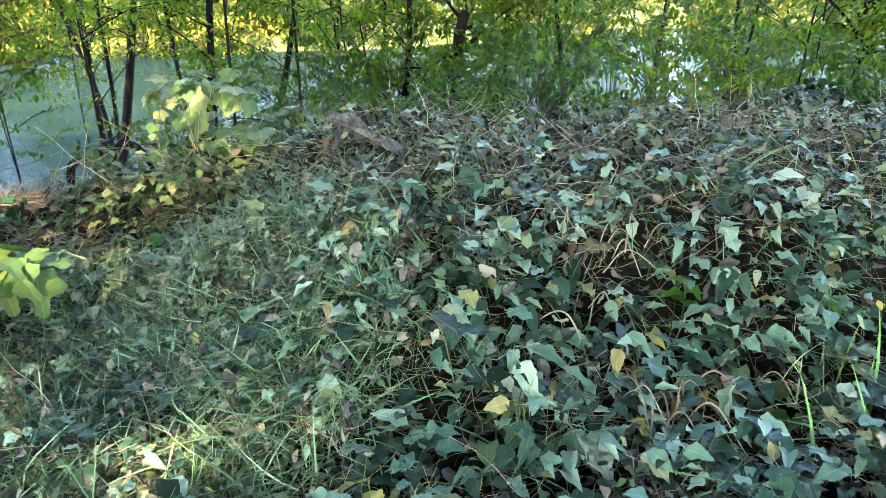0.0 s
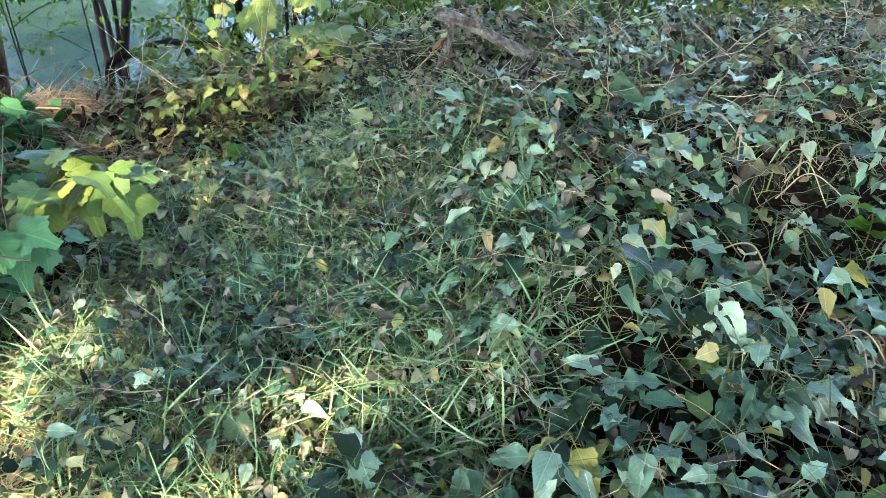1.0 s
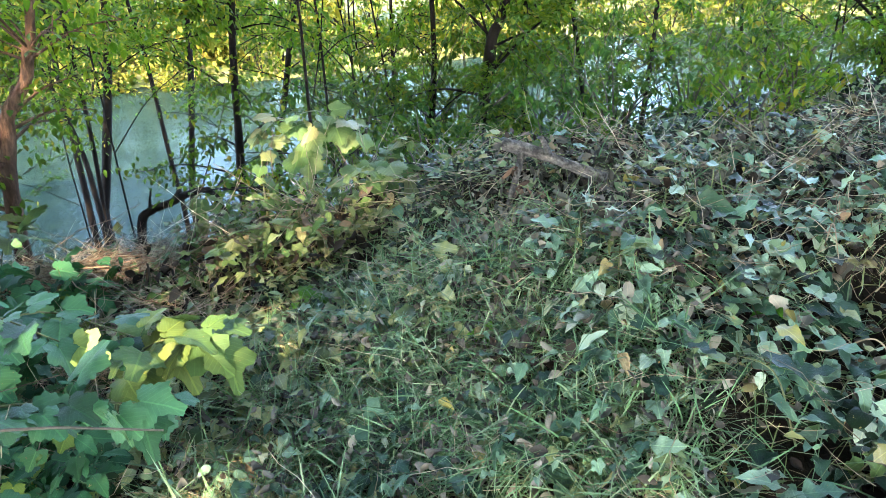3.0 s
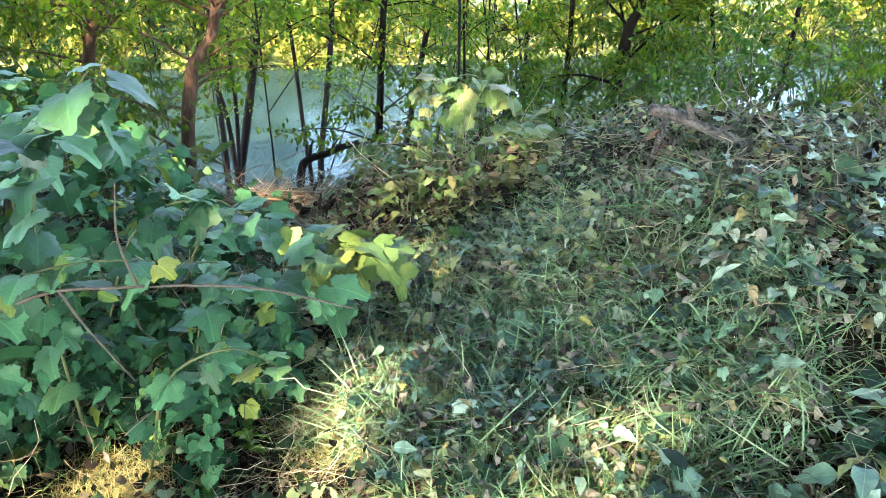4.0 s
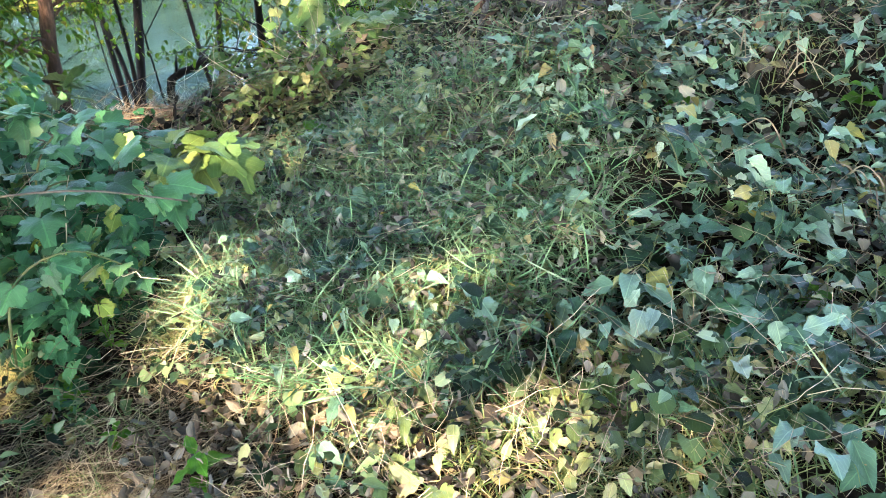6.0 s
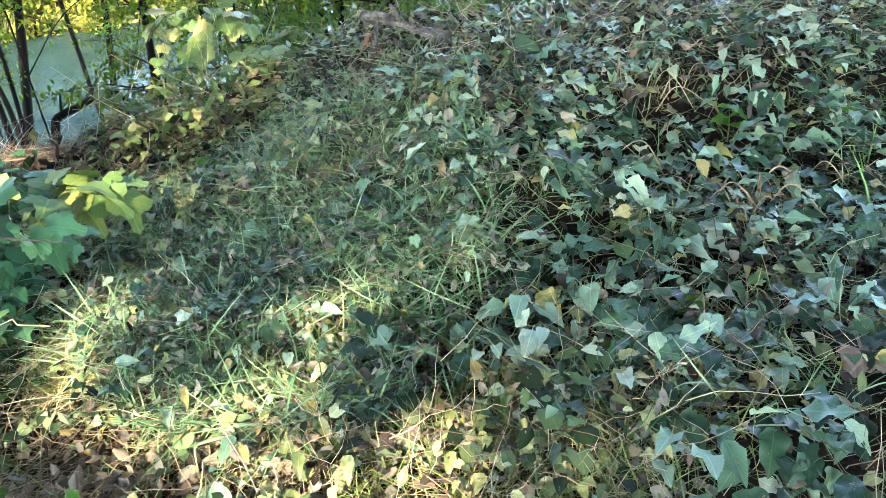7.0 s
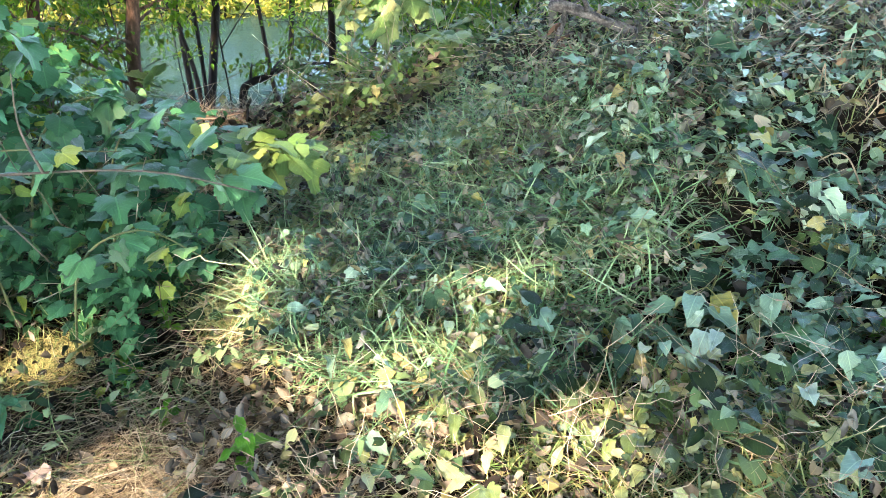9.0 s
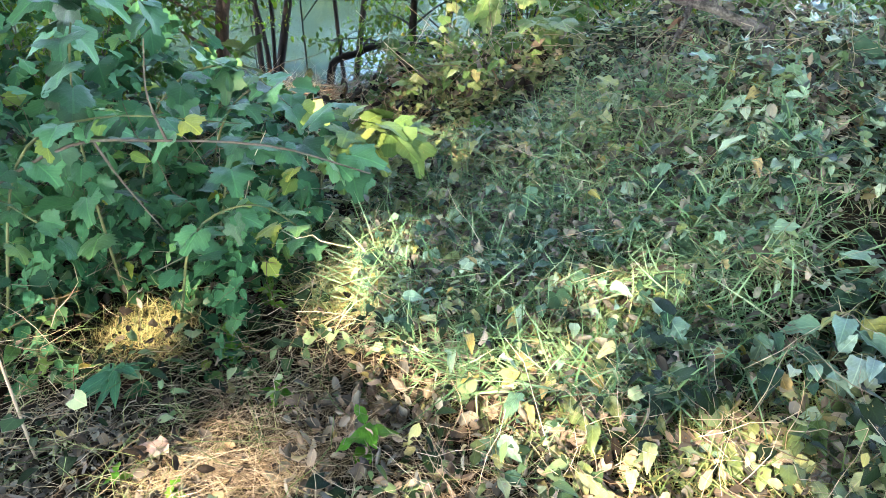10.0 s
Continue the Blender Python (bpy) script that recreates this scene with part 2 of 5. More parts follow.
def far_ground_material():
    """The ground: litter darkened for the shade in leaf gaps on this bank, dry sunny grass on the other."""
    m, t = sheet("woodland_ground")
    c = t.nodes.new("ShaderNodeTexCoord")
    sep = t.nodes.new("ShaderNodeSeparateXYZ")
    t.links.new(c.outputs["Object"], sep.inputs[0])
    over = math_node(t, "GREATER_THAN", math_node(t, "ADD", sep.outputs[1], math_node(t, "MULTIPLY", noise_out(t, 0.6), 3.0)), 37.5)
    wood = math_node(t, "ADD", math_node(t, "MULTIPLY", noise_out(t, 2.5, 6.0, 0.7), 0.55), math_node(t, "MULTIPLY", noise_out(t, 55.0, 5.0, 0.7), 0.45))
    # shade between the leaves is put into these nearly black soil colours
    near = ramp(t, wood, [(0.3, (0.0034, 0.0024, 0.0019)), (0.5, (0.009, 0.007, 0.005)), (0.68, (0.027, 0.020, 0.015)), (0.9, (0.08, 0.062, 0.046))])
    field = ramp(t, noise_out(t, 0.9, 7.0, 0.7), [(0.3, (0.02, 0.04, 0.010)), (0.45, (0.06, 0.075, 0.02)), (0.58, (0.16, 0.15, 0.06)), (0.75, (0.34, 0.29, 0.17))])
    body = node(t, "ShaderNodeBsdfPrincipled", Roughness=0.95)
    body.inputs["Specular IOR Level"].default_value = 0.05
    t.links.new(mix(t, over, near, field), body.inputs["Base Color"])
    t.links.new(bumped(t, wood, 1.0, 0.03), body.inputs["Normal"])
    finish(t, body.outputs[0])
    return m


# ---- mesh helpers ----
def mesh_of(name, verts, faces, uvs, material, smooth=True):
    """verts (n,3), faces (k,4) quads, uvs (n,2) by vertex."""
    me = bpy.data.meshes.new(name)
    verts, faces = np.asarray(verts, np.float32), np.asarray(faces, np.int32)
    k, w = faces.shape
    me.vertices.add(len(verts))
    me.vertices.foreach_set("co", verts.ravel())
    me.loops.add(k * w)
    me.loops.foreach_set("vertex_index", faces.ravel())
    me.polygons.add(k)
    me.polygons.foreach_set("loop_start", np.arange(k, dtype=np.int32) * w)
    me.polygons.foreach_set("loop_total", np.full(k, w, np.int32))
    if smooth:
        me.polygons.foreach_set("use_smooth", np.ones(k, bool))
    if uvs is not None:
        layer = me.uv_layers.new(name="UVMap")
        layer.data.foreach_set("uv", np.asarray(uvs, np.float32)[faces.ravel()].ravel())
    me.materials.append(material)
    me.update(calc_edges=True)
    return me


def smooth_step(a, b, v):
    s = np.clip((np.asarray(v, float) - a) / (b - a), 0, 1)
    return s * s * (3 - 2 * s)


def ovate_leaf(rows=6, width=0.62, tip=1.6, fold=0.16, droop=0.22, wave=0.03, tooth=0.0, turn=1.0, ragged=0.0, seed=0):
    """A pointed leaf of length 1 along +y from its stalk at the origin: midrib and two halves, folded and drooping."""
    v = np.linspace(0, 1, rows)
    half = 0.5 * width * (np.sin(np.pi * v ** 0.72) ** 0.85) * (1 - 0.12 * v ** tip)
    rs = np.random.default_rng(seed)
    sides = half[:, None] * (1 - ragged * np.abs(rs.normal(0, 1, (rows, 2))).clip(0, 2))
    half[0], half[-1] = 0.02, 0.004
    sides[0], sides[-1] = 0.02, 0.004
    verts, uvs = [], []
    for k, (y, h) in enumerate(zip(v, half)):
        z0 = -droop * y ** 2
        w = wave * math.sin(k * 1.1 + seed)
        h1, h2 = sides[k] * (1 + (tooth if k % 2 else -tooth))
        verts += [(-h1, y - 0.05 * h, z0 + fold * h1 * 2 + w * h * 4), (0, y, z0), (h2 * turn, y - 0.05 * h, z0 + fold * h2 * 2 - w * h * 4)]
        uvs += [(0.5 - h / width, y), (0.5, y), (0.5 + h / width, y)]
    faces = []
    for k in range(rows - 1):
        a = 3 * k
        faces += [(a, a + 1, a + 4, a + 3), (a + 1, a + 2, a + 5, a + 4)]
    return np.array(verts), np.array(faces), np.array(uvs)


def kite_leaf(width, fold, droop):
    """A small pointed tree leaf of two folded halves."""
    verts = [(0, 0, 0)]
    for side in (-1, 1):
        verts += [(side * width * 0.46, 0.3, fold * width * 0.9 - droop * 0.09), (side * width * 0.38, 0.66, fold * width * 0.7 - droop * 0.44)]
    verts.append((0, 1, -droop))
    uvs = [(0.5, 0), (0.04, 0.3), (0.12, 0.66), (0.96, 0.3), (0.88, 0.66), (0.5, 1)]
    return np.array(verts, float), np.array([(0, 5, 2, 1), (0, 3, 4, 5)]), np.array(uvs, float)


def lobed_leaf(points=37, depth=0.30, seed=0, cup=0.10, droop=0.22):
    """A toothed, shallowly five-lobed vine leaf of length about 1, stalk at the origin, tip along +y."""
    rs = np.random.default_rng(seed)
    a = np.linspace(-np.pi, np.pi, points)
    r = np.full(points, 0.47)
    for at, out, wide in ((0.0, 0.24, 0.30), (1.12, 0.11, 0.36), (-1.12, 0.11, 0.36), (2.2, 0.07, 0.34), (-2.2, 0.07, 0.34)):
        r += out * (0.6 + depth * 1.4) * np.exp(-((a - at) / wide) ** 2)
    r -= 0.26 * np.exp(-((np.abs(a) - np.pi) / 0.22) ** 2)
    r *= 1 + 0.06 * np.where(np.arange(points) % 2, 1, -1) + rs.normal(0, 0.035, points)
    r[-1] = r[0]
    rim = np.stack([np.sin(a) * r, 0.40 + np.cos(a) * r, np.zeros(points)], -1)
    mid = np.array([0, 0.30, 0]) + (rim - [0, 0.30, 0]) * 0.55
    pts = np.concatenate([[[0, 0.24, 0.0]], mid, rim])
    x, y = pts[:, 0], pts[:, 1]
    pts[:, 2] = 0.22 * np.abs(x) - cup * x ** 2 * 4 - droop * np.clip(y - 0.1, 0, None) ** 2 + 0.03 * np.sin(x * 9 + seed) * np.sin(y * 8)
    n = points
    ring = np.array([(1 + k, 1 + n + k, 1 + n + k + 1, 1 + k + 1) for k in range(n - 1)])
    fan = np.array([(0, 1 + k, 1 + k + 1, 1 + k + 2) for k in range(0, n - 1, 2)])
    return pts, np.concatenate([ring, fan])[:, ::-1], np.stack([0.5 + x * 0.9, np.clip(y, 0, 1)], -1)


def turned(yaw, tilt, roll):
    """Turns (n,3,3): roll about the leaf's length, tilt of its tip above level, then yaw (0 points along +y)."""
    cy, sy, ct, st, cr, sr = np.cos(yaw), np.sin(yaw), np.cos(tilt), np.sin(tilt), np.cos(roll), np.sin(roll)
    z, o = np.zeros_like(cy), np.ones_like(cy)
    rz = np.stack([cy, -sy, z, sy, cy, z, z, z, o], -1).reshape(-1, 3, 3)
    rx = np.stack([o, z, z, z, ct, -st, z, st, ct], -1).reshape(-1, 3, 3)
    ry = np.stack([cr, z, sr, z, o, z, -sr, z, cr], -1).reshape(-1, 3, 3)
    return rz @ rx @ ry


def scattered(shapes, places, yaw, tilt, roll, size):
    """Joined verts, faces, uvs for many copies of the given shapes."""
    turns, which = turned(yaw, tilt, roll), np.arange(len(places)) % len(shapes)
    vs, fs, us, base = [], [], [], 0
    for k, (v, f, u) in enumerate(shapes):
        pick = which == k
        n = int(pick.sum())
        if not n:
            continue
        world_v = np.einsum("nij,vj->nvi", turns[pick], v) * size[pick][:, None, None] + places[pick][:, None, :]
        vs.append(world_v.reshape(-1, 3))
        fs.append((f[None] + (np.arange(n) * len(v))[:, None, None]).reshape(-1, f.shape[1]) + base)
        us.append(np.tile(u, (n, 1)))
        base += n * len(v)
    return np.concatenate(vs), np.concatenate(fs), np.concatenate(us)


def tube(points, radii, sides=7, closed=True, wobble=0.0, rs=None):
    """A tapered tube along points (n,3): verts, faces (quads), uvs."""
    p = np.asarray(points, float)
    n = len(p)
    along = np.gradient(p, axis=0)
    along /= np.linalg.norm(along, axis=1)[:, None] + 1e-9
    ref = np.array([0.31, 0.95, 0.05]) if abs(along[0][2]) > 0.7 else np.array([0.0, 0.0, 1.0])
    a = np.cross(along, ref)
    a /= np.linalg.norm(a, axis=1)[:, None] + 1e-9
    b = np.cross(along, a)
    ang = np.linspace(0, 2 * np.pi, sides, endpoint=False)
    r = np.asarray(radii, float)[:, None] * np.ones(sides)
    if wobble and rs is not None:
        r = r * (1 + rs.normal(0, wobble, r.shape))
    v = p[:, None, :] + r[..., None] * (np.cos(ang)[None, :, None] * a[:, None, :] + np.sin(ang)[None, :, None] * b[:, None, :])
    verts = v.reshape(-1, 3)
    k, s = np.meshgrid(np.arange(n - 1), np.arange(sides), indexing="ij")
    s2 = (s + 1) % sides
    faces = np.stack([k * sides + s, k * sides + s2, (k + 1) * sides + s2, (k + 1) * sides + s], -1).reshape(-1, 4)
    uvs = np.stack([np.tile(np.arange(sides) / sides, n), np.repeat(np.linspace(0, 1, n), sides)], -1)
    if closed:
        verts = np.concatenate([verts, p[:1], p[-1:]])
        uvs = np.concatenate([uvs, [[0.5, 0], [0.5, 1]]])
        lo, hi = n * sides, n * sides + 1
        last = (n - 1) * sides
        caps = []
        for q in range(0, sides - sides % 2, 2):
            caps.append((lo, (q + 2) % sides, q + 1, q))
            caps.append((hi, last + q, last + q + 1, last + (q + 2) % sides))
        if sides % 2:
            caps.append((lo, 0, sides - 1, sides - 1))
            caps.append((hi, last + sides - 1, last, last))
            caps = caps[:-2]
        faces = np.concatenate([faces, np.array(caps)])
    return verts, faces, uvs


def joined(pieces):
    vs, fs, us, base = [], [], [], 0
    for v, f, u in pieces:
        vs.append(v), fs.append(f + base), us.append(u)
        base += len(v)
    return np.concatenate(vs), np.concatenate(fs), np.concatenate(us)


def bent(points, n=12):
    """A smooth line of n points through the given ones."""
    p = np.asarray(points, float)
    if len(p) == 2:
        return p[0] + (p[1] - p[0]) * np.linspace(0, 1, n)[:, None]
    full = np.concatenate([[2 * p[0] - p[1]], p, [2 * p[-1] - p[-2]]])
    out = []
    for s in np.linspace(0, len(p) - 1 - 1e-6, n):
        k, u = int(s), s - int(s)
        a, b, c, d = full[k:k + 4]
        out.append(0.5 * (2 * b + (c - a) * u + (2 * a - 5 * b + 4 * c - d) * u * u + (3 * b - a - 3 * c + d) * u ** 3))
    return np.array(out)


def part(name, geometry, material, parent=None, label="", smooth=True):
    ob = new(name, mesh_of(name, *geometry, material, smooth))
    if parent:
        ob.parent = parent
    return tagged(ob, label)


def thing(name, place, label, category, group="", kind=""):
    """An empty at the thing's base, for its parts."""
    ob = new(name)
    ob.location = place
    ob.empty_display_size = 0.05
    return tagged(ob, label, category, group, kind)


# ---- ground and stream ----
WATER = -4.2


def ground_at(x, y):
    x, y = np.asarray(x, float), np.asarray(y, float)
    base = -0.15 + 0.11 * smooth_step(-0.8, 0.4, x)
    rise = 0.14 + 0.38 * smooth_step(1.45, 2.6, y)
    back = 3.45 - 0.45 * smooth_step(1.4, 2.4, x)
    mound = rise * smooth_step(0.3, 1.5, x) * (1 - smooth_step(0.0, 1.9, y - back)) * (1 - smooth_step(4.5, 8.0, x) * 0.7)
    shore = y - 0.7 * smooth_step(1.0, 3.0, x) + 0.35 * np.sin(x * 0.6 + 1.0) + 0.2 * np.sin(x * 1.7)
    bank = np.interp(shore, (4.7, 5.6, 15.5, 17.5), (0.0, -0.2, -4.0, -4.8)) + 1.2 * smooth_step(36.0, 40.0, y + 1.1 * np.sin(x * 0.2)) + 0.012 * np.clip(y - 40, 0, 60)
    bumps = 0.025 * np.sin(x * 5.1 + 1.3 * np.sin(y * 3.7)) + 0.02 * np.sin(y * 6.3 + x * 2.2) + 0.012 * np.sin(x * 13 + y * 11)
    return base + mound + bank + bumps * smooth_step(0.2, 1.2, y)


def spread(lo, hi, n, focus, power=2.6):
    u = np.linspace(-1, 1, n)
    s = np.sign(u) * np.abs(u) ** power
    return np.where(s < 0, focus + s * (focus - lo), focus + s * (hi - focus))


def build_ground():
    xs, ys = spread(-600, 600, 241, 0.8, 4.2), spread(-300, 900, 261, 2.5, 4.0)
    gx, gy = np.meshgrid(xs, ys)
    gz = ground_at(gx, gy)
    verts = np.stack([gx, gy, gz], -1).reshape(-1, 3)
    i, j = np.meshgrid(np.arange(len(ys) - 1), np.arange(len(xs) - 1), indexing="ij")
    a = i * len(xs) + j
    faces = np.stack([a, a + 1, a + len(xs) + 1, a + len(xs)], -1).reshape(-1, 4)
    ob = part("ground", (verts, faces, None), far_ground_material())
    tagged(ob, "woodland soil with leaf litter, shade-darkened, sloping to a stream", "ground", kind="structure")
    wv = np.array([(-300, 13.5, WATER), (300, 13.5, WATER), (300, 42.0, WATER), (-300, 42.0, WATER)])
    water = part("water", (wv, np.array([(0, 1, 2, 3)]), None), water_material())
    tagged(water, "shallow shaded stream reflecting sky and leaves", "water", kind="structure")


build_ground()

OVATE = [ovate_leaf(13, 0.60, fold=0.20, droop=0.25, wave=0.05, tooth=0.03, ragged=0.077, seed=1), ovate_leaf(13, 0.66, fold=0.08, droop=0.35, wave=0.07, tooth=0.03, ragged=0.110, seed=2),
         ovate_leaf(13, 0.50, fold=0.30, droop=0.12, wave=0.05, tooth=0.03, turn=0.85, ragged=0.099, seed=3), ovate_leaf(13, 0.62, fold=0.05, droop=-0.12, wave=0.08, tooth=0.03, ragged=0.088, seed=4), ovate_leaf(13, 0.6, fold=0.35, droop=0.5, wave=0.07, tooth=0.03, ragged=0.132, seed=5), ovate_leaf(13, 0.7, fold=0.12, droop=0.2, wave=0.09, tooth=0.03, turn=0.9, ragged=0.165, seed=11)]
SMALL = [lobed_leaf(points=9, depth=0.35, seed=5), lobed_leaf(points=9, depth=0.2, seed=6, cup=0.3, droop=0.4), ovate_leaf(5, 0.7, fold=0.2, droop=0.2, ragged=0.15, seed=6), ovate_leaf(5, 0.52, fold=0.05, droop=0.4, wave=0.05, ragged=0.15, seed=7), ovate_leaf(5, 0.62, fold=0.35, droop=-0.15, ragged=0.15, seed=8), ovate_leaf(5, 0.4, fold=0.3, droop=0.3, wave=0.06, ragged=0.15, seed=9)]
CURLED = [ovate_leaf(6, 0.6, fold=0.9, droop=0.6, wave=0.12), ovate_leaf(6, 0.75, fold=0.5, droop=-0.7, wave=0.15), ovate_leaf(6, 0.55, fold=-0.6, droop=0.5, wave=0.15)]
LOBED = [lobed_leaf(seed=1), lobed_leaf(depth=0.4, seed=2, cup=0.05, droop=0.35), lobed_leaf(depth=0.2, seed=3, cup=0.2, droop=0.15), lobed_leaf(points=33, depth=0.33, seed=4, cup=-0.05, droop=0.3)]

DEEP = [lobed_leaf(depth=0.85, seed=21, cup=0.08, droop=0.3), lobed_leaf(depth=1.0, seed=22, cup=0.02, droop=0.4), lobed_leaf(points=33, depth=0.7, seed=23, cup=0.15, droop=0.2)]


def crumpled_leaf(seed):
    """A dried leaf, curled in on itself and creased."""
    rs = np.random.default_rng(200 + seed)
    rows, cols = 6, 5
    v, u = np.meshgrid(np.linspace(0, 1, rows), np.linspace(-1, 1, cols), indexing="ij")
    half = 0.34 * np.sin(np.pi * np.clip(v, 0.03, 0.97) ** 0.8) ** 0.7 * (1 + rs.normal(0, 0.10, (rows, 1)))
    bend = rs.uniform(1.0, 2.2) * rs.choice([-1, 1])
    x, y = np.sin(u * bend * 0.6) / abs(bend * 0.6) * half, v + rs.normal(0, 0.02, (rows, cols))
    z = (1 - np.cos(u * bend * 0.6)) * half * np.sign(bend) + rs.uniform(-0.5, 0.5) * (v - 0.4) ** 2 + rs.normal(0, 0.035, (rows, cols))
    faces = [(r * cols + c, r * cols + c + 1, (r + 1) * cols + c + 1, (r + 1) * cols + c) for r in range(rows - 1) for c in range(cols - 1)]
    return np.stack([x, y, z], -1).reshape(-1, 3), np.array(faces), np.stack([0.5 + u * 0.45, v], -1).reshape(-1, 2)


CRUMPLED = [crumpled_leaf(k) for k in range(6)]


def blade_shapes():
    out = []
    for bend, w in ((0.45, 0.012), (0.9, 0.010), (0.35, 0.008), (1.3, 0.012), (1.7, 0.010)):
        v = np.linspace(0, 1, 5)
        y, z = bend * v ** 1.8 * 0.8, v - 0.35 * bend * v ** 2
        half = w * (1 - v ** 2.2) + 0.001
        verts = np.stack([np.stack([-half, y, z], -1), np.stack([half, y, z], -1)], 1).reshape(-1, 3)
        faces = np.array([(2 * k, 2 * k + 1, 2 * k + 3, 2 * k + 2) for k in range(4)])
        out.append((verts, faces, np.stack([np.tile([0.0, 1.0], 5), np.repeat(v, 2)], -1)))
    return out


def straw_shapes():
    out = []
    for seed in range(5):
        rs = np.random.default_rng(40 + seed)
        line = bent(np.stack([rs.normal(0, 0.05, 5), np.linspace(0, 1, 5), np.abs(rs.normal(0, 0.05, 5))], -1), 5)
        out.append(tube(line, np.linspace(0.0055, 0.003, 5), 3, closed=False))
    return out


OVATE_FAR = [ovate_leaf(4, 0.62, fold=0.2, droop=0.3), ovate_leaf(4, 0.7, fold=0.1, droop=0.1)]
BLADES, STRAWS = blade_shapes(), straw_shapes()


def region(n, centre, radius, rs, power=0.5):
    a, r = rs.uniform(0, 2 * np.pi, n), rs.uniform(0, 1, n) ** power
    return centre[0] + np.cos(a) * r * radius[0], centre[1] + np.sin(a) * r * radius[1]


def cover(name, shapes, x, y, lift, size, material, label, category, rs, tilt=(0.1, 0.45), roll=0.35, group="", face=None):
    """One loose mass of leaves or blades over the ground."""
    d = np.array((0.27, -0.28)) / 0.389
    along = (x - 1.28) * d[0] + (y - 3.2) * d[1]
    aside = (x - 1.28) * d[1] - (y - 3.2) * d[0]
    by_log = (along > -0.12) & (along < 0.46) & (aside > -0.34) & (aside < 0.08)
    lift = np.where(by_log, np.minimum(lift, 0.02), lift)
    if 'grass' in name or 'stems' in name or 'vine' in name:
        x, y, lift, size = (np.broadcast_to(v, x.shape)[~by_log] for v in (x, y, lift, size))
    n = len(x)
    z = ground_at(x, y) + lift
    yaw = rs.uniform(0, 2 * np.pi, n) if face is None else rs.normal(face, 1.0, n)
    geo = scattered(shapes, np.stack([x, y, z], -1), yaw, rs.normal(*tilt, n), rs.normal(0, roll, n), size)
    ob = part(name, geo, material)
    return tagged(ob, label, category, group, "stuff")


def lumps(x, y, scale, seed):
    """Smooth 0..1 unevenness over the ground, at about the given size in metres."""
    a, b = x / scale + seed * 1.7, y / scale - seed * 2.3
    v = np.sin(a * 2.1 + 1.7 * np.sin(b * 1.3 + seed)) * np.sin(b * 2.4 + 1.4 * np.sin(a * 1.1)) + 0.5 * np.sin(a * 4.7 + b * 3.1 + seed) * np.sin(b * 5.3 - a * 2.2)
    return np.clip(0.5 + 0.4 * v, 0, 1)


LEAF_AT = (-0.69, 1.48)


